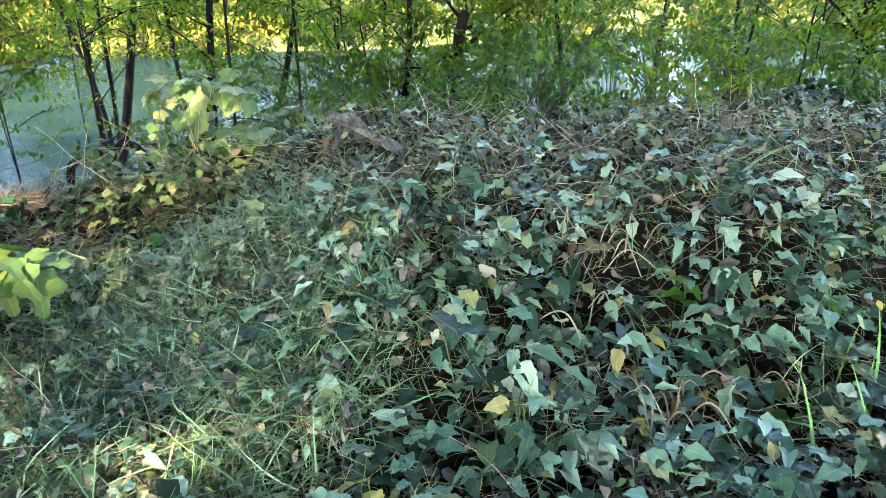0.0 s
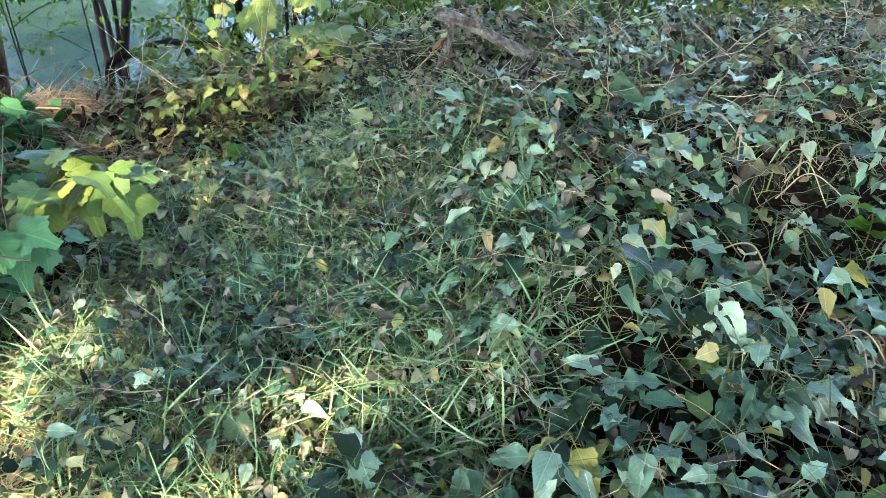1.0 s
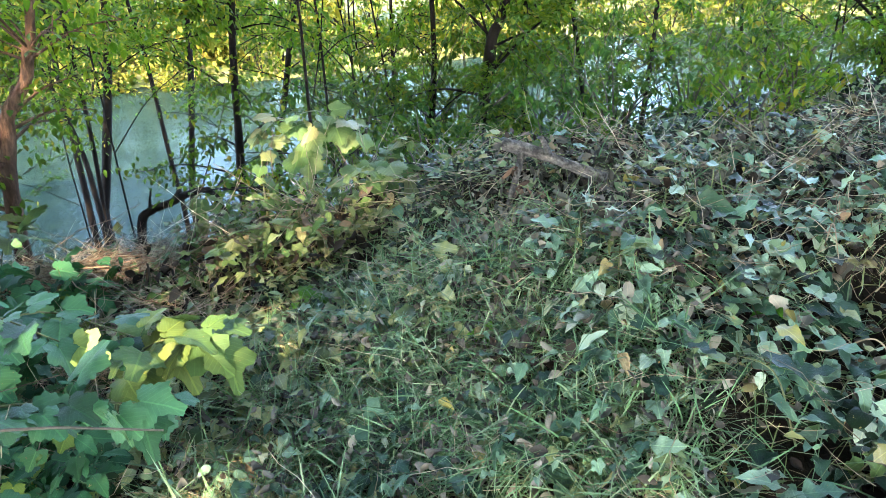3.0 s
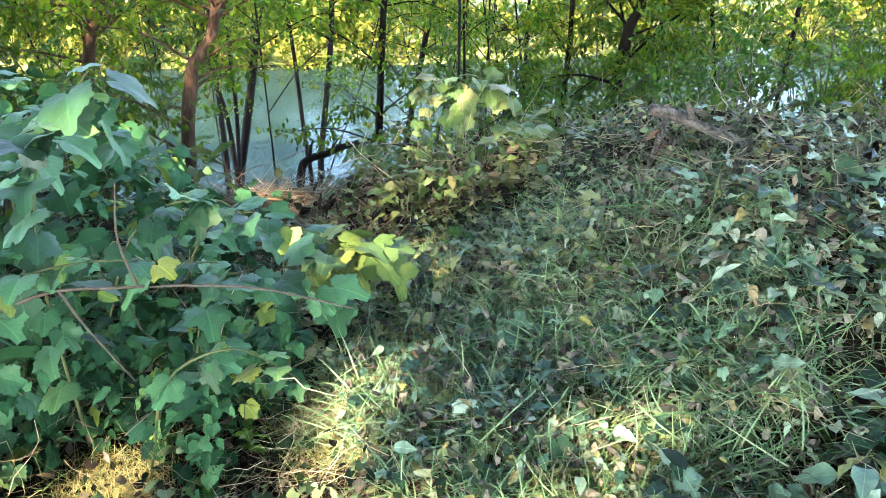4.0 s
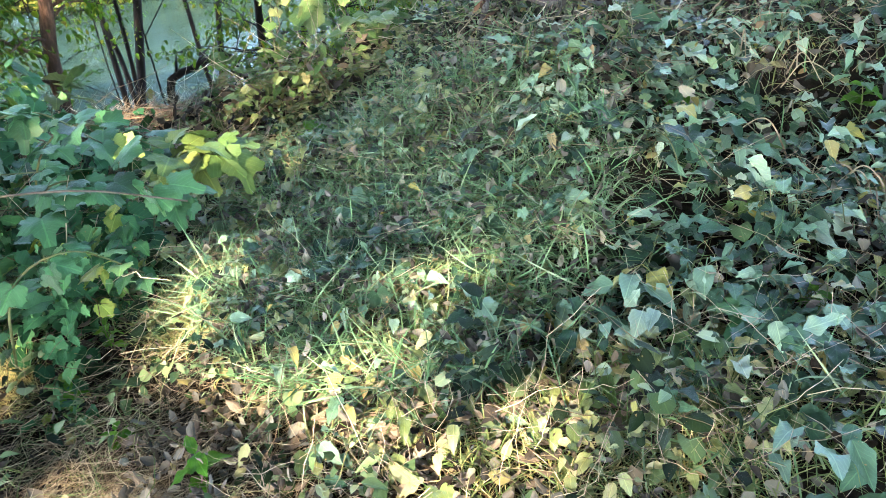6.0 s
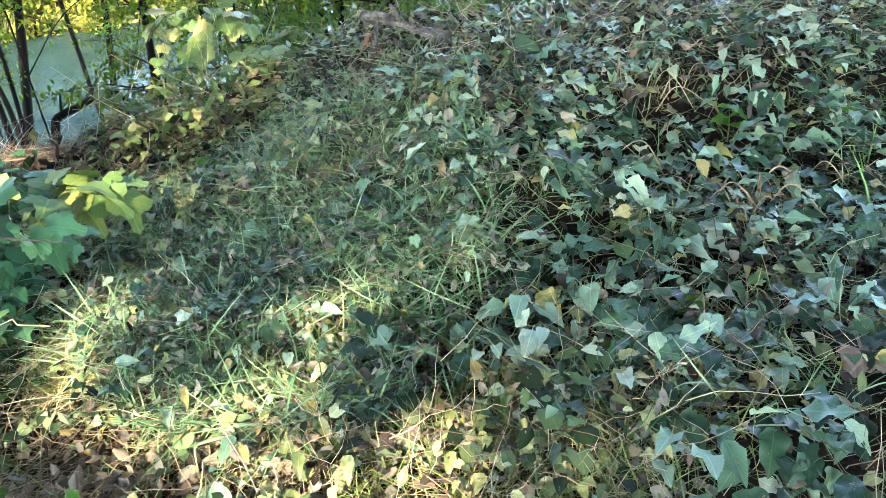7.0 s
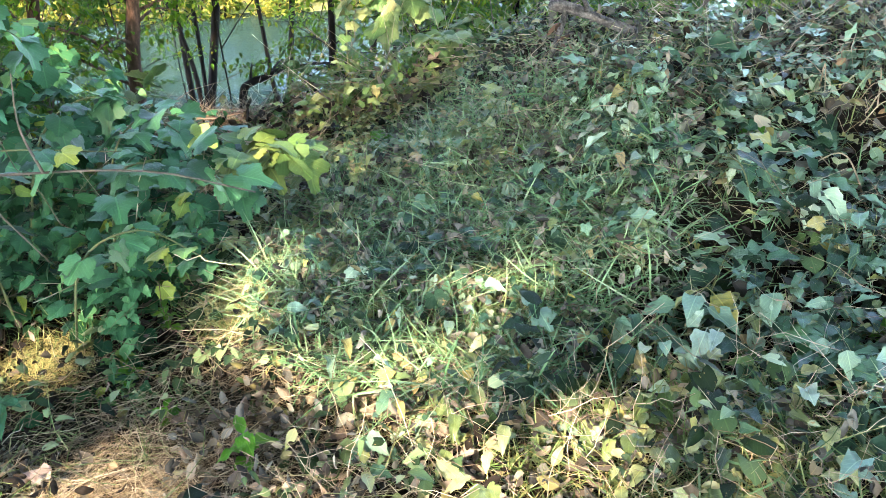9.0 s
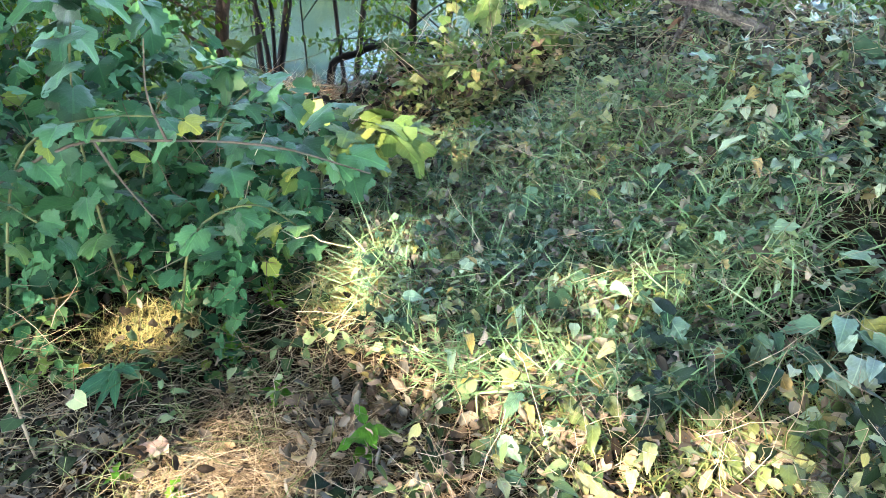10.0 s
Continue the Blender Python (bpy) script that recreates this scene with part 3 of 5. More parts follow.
def ground_cover():
    rs = np.random.default_rng(5)
    # small low leaves all over this bank, in uneven hummocks with gaps
    n = 74000
    x, y = rs.uniform(-3.2, 5.5, n), rs.uniform(0.2, 5.6, n)
    bare = smooth_step(0.1, -0.5, x) * smooth_step(2.3, 1.7, y) * 0.85
    for cx, cy, rx, ry in ((-0.55, 4.75, 0.75, 0.6), (-0.04, 2.32, 0.26, 0.26), (-0.83, 2.22, 0.22, 0.17), (-0.5, 1.45, 0.3, 0.2)):
        bare = np.maximum(bare, 0.95 * smooth_step(1.3, 0.8, np.hypot((x - cx) / rx, (y - cy) / ry)))
    hole = np.maximum(smooth_step(0.46, 0.56, lumps(x, y, 0.30, 1)) * 0.97, smooth_step(0.50, 0.58, lumps(x, y, 0.11, 3)) * 0.97)
    hole = np.maximum(hole, 0.6 * smooth_step(1.1, 0.6, np.hypot((x - 0.62) / 0.65, (y - 2.4) / 0.85)))
    hole = np.maximum(hole, 0.5 * smooth_step(1.1, 0.7, np.hypot((x - 2.0) / 1.0, (y - 1.95) / 0.9)))
    edge = 0.8 * (lumps(x, y, 0.7, 12) - 0.5)
    fade = smooth_step(0.3, 1.0, y + edge) * smooth_step(5.6, 4.2, x + edge) * smooth_step(-3.3, -2.2, x + edge)
    keep = (rs.uniform(0, 1, n) > np.maximum(bare, hole)) & (rs.uniform(0, 1, n) < fade + 0.05)
    x, y = x[keep], y[keep]
    n = len(x)
    hump = 0.03 + 0.25 * lumps(x, y, 0.45, 4) * (1 - 0.6 * smooth_step(0.5, 0.75, lumps(x, y, 0.33, 1)))
    big = rs.uniform(0, 1, n) ** 2 * (1 - 0.55 * smooth_step(0.75, 0.45, np.hypot((x - 0.65) / 0.9, (y - 2.4) / 1.1)))
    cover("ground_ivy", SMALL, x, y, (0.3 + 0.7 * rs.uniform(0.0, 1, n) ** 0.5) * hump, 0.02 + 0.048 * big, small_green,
          "low mat of small green leaves on the bank, many shade-darkened", "ground cover", rs, tilt=(0.0, 0.36), roll=0.36, face=np.pi)
    # dead grey and brown leaves among them
    n = 11000
    x, y = rs.uniform(-2.5, 5.0, n), rs.uniform(0.2, 5.2, n)
    keep = rs.uniform(0, 1, n) < 0.25 + 0.75 * lumps(x, y, 0.5, 7)
    x, y = x[keep], y[keep]
    n = len(x)
    cover("leaf_litter", CRUMPLED, x, y, rs.uniform(0.0, 0.12, n), rs.uniform(0.018, 0.05, n), litter_leaf,
          "curled grey and brown dead leaves", "leaf litter", rs, tilt=(0.0, 0.7), roll=0.8)
    for cx, cy, rx, ry, n in ((0.15, 1.5, 0.5, 0.36, 500), (0.75, 2.75, 0.5, 0.4, 900), (1.45, 3.2, 0.4, 0.3, 600), (2.2, 1.25, 0.45, 0.3, 500), (1.0, 1.0, 0.5, 0.3, 300)):
        x, y = region(n, (cx, cy), (rx, ry), rs)
        cover("leaf_litter", CRUMPLED, x, y, rs.uniform(0.0, 0.10, n), rs.uniform(0.02, 0.05, n), grey_dead,
              "pale crumpled dead leaves", "leaf litter", rs, tilt=(0.0, 0.7), roll=0.8)
    # fallen leaves and low plants thinning out over the path behind
    n = 70000
    x, y = rs.uniform(-8.0, 10.0, n), rs.uniform(-7.0, 5.0, n)
    far = np.maximum(np.maximum(-2.4 - x, x - 4.4), np.maximum(0.9 - y, 0))
    keep = rs.uniform(0, 1, n) < smooth_step(0.0, 0.6, far) * (0.25 + 0.75 * lumps(x, y, 0.9, 15))
    x, y = x[keep], y[keep]
    n = len(x)
    half = n * 2 // 3
    cover("leaf_litter", [kite_leaf(0.6, 0.5, 0.4), kite_leaf(0.5, -0.3, 0.2)], x[:half], y[:half], rs.uniform(0.0, 0.03, half), rs.uniform(0.03, 0.065, half), brown_dead, "brown fallen leaves scattered over the path", "leaf litter", rs, tilt=(0.0, 0.4), roll=0.5)
    cover("low_plants", [kite_leaf(0.7, 0.2, 0.2), kite_leaf(0.6, 0.1, 0.4)], x[half:], y[half:], rs.uniform(0.0, 0.08, n - half), rs.uniform(0.04, 0.08, n - half), small_green, "low green leaves beside the path", "undergrowth", rs, tilt=(0.0, 0.5), roll=0.5)
    # greyed crumpled leaves and bits in the grass of the hollow
    n = 2600
    x, y = region(n, (0.7, 2.45), (0.8, 1.05), rs, 0.6)
    cover("leaf_litter", CURLED + CRUMPLED[:3], x, y, rs.uniform(0.02, 0.16, n), rs.uniform(0.018, 0.05, n), grey_dead,
          "small greyed crumpled dead leaves in the grass", "leaf litter", rs, tilt=(0.0, 0.8), roll=0.9)
    n = 1000
    x, y = rs.uniform(1.0, 3.6, n), rs.uniform(0.9, 3.8, n)
    cover("leaf_litter", CRUMPLED, x, y, rs.uniform(0.02, 0.14, n), rs.uniform(0.03, 0.075, n), grey_dead,
          "greyed crumpled dead leaves on the mound", "leaf litter", rs, tilt=(0.0, 0.8), roll=0.9)
    n = 3000
    x, y = region(n, (-1.0, 1.35), (0.5, 0.4), rs, 0.6)
    cover("leaf_litter", CURLED, x, y, rs.uniform(0.0, 0.03, n), rs.uniform(0.008, 0.03, n), grey_dead, "grey crumbled leaf bits on the path", "leaf litter", rs, tilt=(0.0, 0.6), roll=0.8)
    # the crest: dry stalks, greyed leaves and bits
    n = 3200
    x, y = rs.uniform(0.9, 4.0, n), rs.uniform(2.2, 4.0, n)
    keep = rs.uniform(0, 1, n) < 0.2 + 0.8 * smooth_step(0.4, 0.6, lumps(x, y, 0.25, 51))
    x, y = x[keep], y[keep]
    n = len(x)
    cover("leaf_litter", CRUMPLED, x, y, rs.uniform(0.03, 0.17, n), rs.uniform(0.02, 0.055, n), litter_leaf, "greyed crumpled dead leaves over the mound's crest", "leaf litter", rs, tilt=(0.0, 0.8), roll=0.9)
    n = 1500
    x, y = rs.uniform(0.9, 4.0, n), rs.uniform(2.1, 4.0, n)
    keep = rs.uniform(0, 1, n) < 0.1 + 0.9 * smooth_step(0.5, 0.65, lumps(x, y, 0.4, 53))
    x, y = x[keep], y[keep]
    n = len(x)
    cover("dry_stems", STRAWS, x, y, rs.uniform(0.05, 0.2, n), rs.uniform(0.12, 0.34, n), straw, "pale dry stems lying over the mound's crest", "dry stems", rs, tilt=(0.1, 0.35), roll=0.5)
    # broad leaves
    n = 8200
    x, y = rs.uniform(0.9, 4.8, n), rs.uniform(0.4, 4.2, n)
    thick = 0.22 + 0.78 * smooth_step(2.75, 2.1, y + 0.4 * (lumps(x, y, 0.6, 17) - 0.5)) * smooth_step(0.95, 1.4, x)
    keep = rs.uniform(0, 1, n) < (0.05 + 0.95 * smooth_step(0.36, 0.52, lumps(x, y, 0.3, 2))) * thick
    x, y = x[keep], y[keep]
    n = len(x)
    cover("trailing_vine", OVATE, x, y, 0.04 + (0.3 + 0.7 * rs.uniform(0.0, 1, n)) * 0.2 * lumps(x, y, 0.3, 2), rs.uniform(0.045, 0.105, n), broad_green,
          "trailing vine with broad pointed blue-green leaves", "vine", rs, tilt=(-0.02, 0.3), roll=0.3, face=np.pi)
    n = 2600
    x, y = rs.uniform(-1.6, 1.0, n), rs.uniform(2.6, 5.2, n)
    keep = (y < 4.1) | (x > 0.1)
    x, y = x[keep], y[keep]
    n = len(x)
    cover("trailing_vine", OVATE, x, y, rs.uniform(0.03, 0.17, n), rs.uniform(0.045, 0.10, n), olive_mass,
          "trailing vine with pointed olive green leaves", "vine", rs, tilt=(-0.02, 0.3), roll=0.3, face=np.pi)
    n = 1500
    x, y = region(n, (0.62, 2.4), (0.75, 1.0), rs, 0.6)
    keep = rs.uniform(0, 1, n) < 0.1 + 0.9 * smooth_step(0.42, 0.58, lumps(x, y, 0.2, 71))
    x, y = x[keep], y[keep]
    n = len(x)
    cover("trailing_vine", OVATE + DEEP[:1], x, y, rs.uniform(0.06, 0.18, n), rs.uniform(0.03, 0.068, n), broad_green, "low plants with blue-green leaves in the hollow", "vine", rs, tilt=(-0.1, 0.4), roll=0.4, face=np.pi)
    n = 450
    x, y = region(n, (0.55, 2.3), (0.7, 0.85), rs)
    cover("trailing_vine", OVATE, x, y, rs.uniform(0.03, 0.14, n), rs.uniform(0.04, 0.075, n), olive_mass, "low vine with olive green leaves in the grass", "vine", rs, tilt=(-0.1, 0.5), roll=0.45)
    n = 620
    x, y = region(n, (0.95, 1.15), (0.85, 0.42), rs, 0.6)
    keep = rs.uniform(0, 1, n) < 0.2 + 0.8 * smooth_step(0.4, 0.6, lumps(x, y, 0.25, 41))
    x, y = x[keep], y[keep]
    n = len(x)
    cover("trailing_vine", OVATE, x, y, rs.uniform(0.03, 0.15, n), rs.uniform(0.03, 0.07, n), olive_mass, "low plants with pale olive leaves beside the path", "vine", rs, tilt=(-0.15, 0.35), roll=0.35, face=np.pi)
    # grass
    n = 21000
    x, y = rs.uniform(-1.5, 4.5, n), rs.uniform(0.4, 4.3, n)
    keep = rs.uniform(0, 1, n) < smooth_step(0.4, 0.8, lumps(x, y, 0.4, 9)) * (0.5 + 0.5 * smooth_step(1.4, 0.9, x))
    x, y = x[keep], y[keep]
    n = len(x)
    cover("grass", BLADES, x, y, np.zeros(n), rs.uniform(0.06, 0.2, n), grass_green, "thin grass growing through the ivy", "grass", rs, tilt=(-0.5, 0.45), roll=0.5)
    n = 17000
    x, y = region(n, (0.65, 2.45), (0.8, 1.1), rs, 0.6)
    keep = rs.uniform(0, 1, n) < 0.2 + 0.8 * smooth_step(0.4, 0.6, lumps(x, y, 0.22, 31))
    x, y = x[keep], y[keep]
    n = len(x)
    cover("grass", BLADES, x, y, rs.uniform(0.02, 0.11, n), rs.uniform(0.09, 0.25, n), shade_grass, "fine blue-green grass bent over in the hollow", "grass", rs, tilt=(-0.7, 0.5), roll=0.7)
    n = 800
    x, y = region(n, (0.2, 2.5), (0.35, 0.3), rs, 0.6)
    cover("grass", BLADES, x, y, rs.uniform(0, 0.05, n), rs.uniform(0.08, 0.2, n), shade_grass, "green grass bent over beside the thicket", "grass", rs, tilt=(-0.7, 0.5), roll=0.6)
    n = 3600
    x, y = rs.uniform(0.9, 3.4, n), rs.uniform(0.7, 3.6, n)
    keep = rs.uniform(0, 1, n) < 0.15 + 0.85 * smooth_step(0.45, 0.65, lumps(x, y, 0.3, 33))
    x, y = x[keep], y[keep]
    n = len(x)
    cover("grass", BLADES, x, y, rs.uniform(0, 0.1, n), rs.uniform(0.08, 0.24, n), shade_grass, "green grass growing through the vines", "grass", rs, tilt=(-0.7, 0.5), roll=0.6)
    for cx, cy, rx, ry, n, tall in ((-0.05, 2.32, 0.3, 0.28, 1100, 0.16), (0.72, 1.4, 0.40, 0.28, 1500, 0.18), (-0.83, 2.2, 0.28, 0.22, 700, 0.11), (0.66, 1.75, 0.25, 0.2, 800, 0.26), (1.25, 1.05, 0.4, 0.3, 600, 0.22), (0.9, 1.0, 0.45, 0.25, 900, 0.2), (0.5, 2.3, 0.4, 0.35, 1300, 0.15), (0.62, 3.1, 0.3, 0.3, 500, 0.18), (0.95, 2.25, 0.35, 0.35, 900, 0.15), (0.75, 2.75, 0.4, 0.3, 900, 0.14), (1.2, 3.4, 0.4, 0.3, 400, 0.15)):
        x, y = region(n, (cx, cy), (rx, ry), rs)
        cover("grass_tuft", BLADES, x, y, np.zeros(n), rs.uniform(0.5, 1.0, n) * tall, grass_green, "tuft of fine yellow-green grass", "grass", rs, tilt=(-0.6, 0.5), roll=0.6)
    for cx, cy, rx, ry, n, tall in ((-0.03, 2.33, 0.26, 0.26, 3800, 0.16), (-0.83, 2.22, 0.2, 0.15, 1900, 0.09), (-0.5, 1.45, 0.3, 0.2, 900, 0.07), (0.9, 1.0, 0.5, 0.25, 900, 0.17), (0.6, 1.7, 0.25, 0.25, 500, 0.2)):
        x, y = region(n, (cx, cy), (rx, ry), rs, 0.6)
        cover("dry_grass", BLADES, x, y, np.zeros(n), rs.uniform(0.5, 1.0, n) * tall, dry_grass, "tuft of fine dry yellow grass", "grass", rs, tilt=(-0.8, 0.5), roll=0.7)
    n = 330
    x, y = region(n, (0.8, 1.15), (0.9, 0.4), rs, 0.6)
    cover("dry_stems", STRAWS, x, y, rs.uniform(0.0, 0.14, n), rs.uniform(0.06, 0.22, n), chaff, "thin pale stems among the plants beside the path", "dry stems", rs, tilt=(0.3, 0.5), roll=0.5)
    n = 600
    x, y = region(n, (0.45, 1.4), (0.75, 0.4), rs, 0.6)
    cover("leaf_litter", CRUMPLED, x, y, rs.uniform(0.0, 0.1, n), rs.uniform(0.02, 0.05, n), beige_mass, "small crumpled beige dead leaves", "leaf litter", rs, tilt=(0.0, 0.7), roll=0.8)
    n = 620
    x, y = region(n, (-0.3, 3.6), (0.5, 0.42), rs)
    cover("dry_stems", STRAWS, x, y, rs.uniform(0.03, 0.17, n), rs.uniform(0.12, 0.36, n), chaff, "pale dry stems behind the vine thicket", "dry stems", rs, tilt=(0.1, 0.35), roll=0.5)
    n = 2600
    x, y = rs.uniform(0.9, 3.6, n), rs.uniform(2.4, 3.9, n)
    keep = rs.uniform(0, 1, n) < 0.08 + 0.92 * smooth_step(0.5, 0.68, lumps(x, y, 0.3, 61))
    x, y = x[keep], y[keep]
    n = len(x)
    cover("grass", BLADES, x, y, rs.uniform(0.0, 0.1, n), rs.uniform(0.1, 0.26, n), grass_green, "yellow-green grass on the mound's crest", "grass", rs, tilt=(-0.5, 0.5), roll=0.6)
    # the slope down to the water
    n = 15000
    x, y = rs.uniform(-5.5, 11.0, n), rs.uniform(5.0, 12.0, n)
    keep = rs.uniform(0, 1, n) < 1 - 0.85 * smooth_step(0.5, 0.2, x) * smooth_step(-2.2, -1.6, x)
    x, y = x[keep], y[keep]
    n = len(x)
    cover("bank_undergrowth", OVATE_FAR, x, y, rs.uniform(0.0, 0.22, n), rs.uniform(0.05, 0.11, n), small_green, "low leaves covering the slope to the stream", "undergrowth", rs, tilt=(-0.1, 0.5))
    # dry stems and straw
    n = 5000
    x, y = rs.uniform(-2.0, 4.0, n), rs.uniform(0.4, 4.6, n)
    cover("green_stems", STRAWS, x, y, rs.uniform(0.0, 0.15, n), rs.uniform(0.06, 0.24, n), grass_green, "thin green runners and leaf stalks", "stems", rs, tilt=(0.25, 0.45), roll=0.5)
    n = 5600
    x, y = rs.uniform(-2.0, 4.0, n), rs.uniform(0.4, 4.6, n)
    cover("dry_stems", STRAWS, x, y, rs.uniform(0.0, 0.17, n), rs.uniform(0.06, 0.28, n), straw, "tangle of thin dry stems", "dry stems", rs, tilt=(0.1, 0.35), roll=0.5)
    n = 2600
    x, y = region(n, (-0.43, 1.42), (0.26, 0.17), rs, 0.6)
    cover("straw", STRAWS, x, y, rs.uniform(0.0, 0.03, n), rs.uniform(0.02, 0.06, n), chaff, "pale broken chaff on the path's edge", "straw", rs, tilt=(0.0, 0.2), roll=0.5)
    n = 7500
    x, y = region(n, (-0.5, 1.5), (1.1, 0.62), rs, 0.6)
    keep = (rs.uniform(0, 1, n) < 0.3 + 0.7 * smooth_step(-0.75, -0.5, x)) & (np.hypot(x - LEAF_AT[0], y - LEAF_AT[1]) > 0.11)
    x, y = x[keep], y[keep]
    n = len(x)
    cover("straw", STRAWS, x, y, rs.uniform(0.0, 0.06, n), rs.uniform(0.05, 0.2, n), straw, "flattened dry straw beside the path", "straw", rs, tilt=(0.0, 0.15), roll=0.5)
    n = 70
    x, y = region(n, (-0.55, 4.5), (0.5, 0.22), rs)
    cover("straw", STRAWS, x, y, rs.uniform(0.06, 0.16, n), rs.uniform(0.35, 0.75, n), rust_straw, "long rusty dry stalks lying at the bank's lip", "straw", rs, tilt=(0.02, 0.12), roll=0.4, face=-np.pi / 2)
    n = 1500
    x, y = region(n, (-0.55, 4.65), (0.7, 0.36), rs, 0.6)
    cover("straw", STRAWS, x, y, rs.uniform(0.0, 0.12, n), rs.uniform(0.1, 0.35, n), straw, "pale rusty dry stalks under the saplings", "straw", rs, tilt=(0.15, 0.35), roll=0.5)


ground_cover()


# ---- plants with leaves of their own ----
STALK = np.array((0.0, -0.42, -0.1))  # where a leaf's stalk begins, in the leaf's own space


def leaf_meshes(name, shapes, material, stalked=False):
    if stalked:
        stalk = tube(bent([STALK, STALK * 0.5 + [0, 0, 0.03], (0, 0.02, 0)], 4), np.array((0.02, 0.016, 0.014, 0.012)), 4, closed=False)
        shapes = [joined([s, stalk]) for s in shapes]
    return [mesh_of(name, *s, material) for s in shapes]


OVATE_PARTS = leaf_meshes("leaf", OVATE, broad_part, True)
LOBED_PARTS = leaf_meshes("leaf", LOBED + DEEP, vine_part, True)
LOBED_FRESH = leaf_meshes("leaf", DEEP, fresh_part, True)
LOBED_YELLOW = leaf_meshes("leaf", LOBED, yellow_part, True)
OVATE_YELLOW = leaf_meshes("leaf", OVATE, yellow_part, True)
BROWN_PARTS = leaf_meshes("fallen_leaf", CRUMPLED[:4], brown_dead)
BEIGE_PARTS = leaf_meshes("fallen_leaf", CRUMPLED, beige_dead)
FALLEN_PARTS = leaf_meshes("fallen_leaf", CRUMPLED, litter_part)


def add_leaf(parent, mesh, place, yaw, tilt, roll, size):
    """A leaf of a plant; place is in the plant's own space."""
    ob = new("leaf", mesh)
    ob.parent = parent
    ob.matrix_basis = pose(*place, 0, 0, math.degrees(yaw)) @ pose(0, 0, 0, math.degrees(tilt), 0, 0) @ pose(0, 0, 0, 0, math.degrees(roll), 0) @ Matrix.Diagonal((size, size, size, 1))
    return ob


def shoot(name, line, thick, leaves, size, meshes, stem_material, label, category, rs, group="", start=0.15, hang=-0.35, face=None):
    """A stem along a line with leaves set alternately on stalks."""
    line = np.asarray(line, float)
    plant = thing(name, line[0], label, category, group)
    pts = bent(line - line[0], 16)
    part("stem", tube(pts, np.linspace(thick, thick * 0.45, 16), 6), stem_material, plant)
    for k in range(leaves):
        u = start + (1 - start) * (k + rs.uniform(-0.3, 0.3)) / max(leaves - 1, 1)
        s = float(np.clip(u, 0, 1)) * 15
        at = pts[int(s)] + (pts[min(int(s) + 1, 15)] - pts[int(s)]) * (s - int(s))
        yaw = rs.uniform(0, 2 * np.pi) if face is None else rs.normal(face, 1.1)
        big, tilt, roll = size * rs.uniform(0.55, 1.25), rs.normal(hang, 0.36), rs.normal(0, 0.35)
        turn = turned(np.array([yaw]), np.array([tilt]), np.array([roll]))[0]
        add_leaf(plant, meshes[rs.integers(len(meshes))], at - turn @ STALK * big, yaw, tilt, roll, big)
    return plant


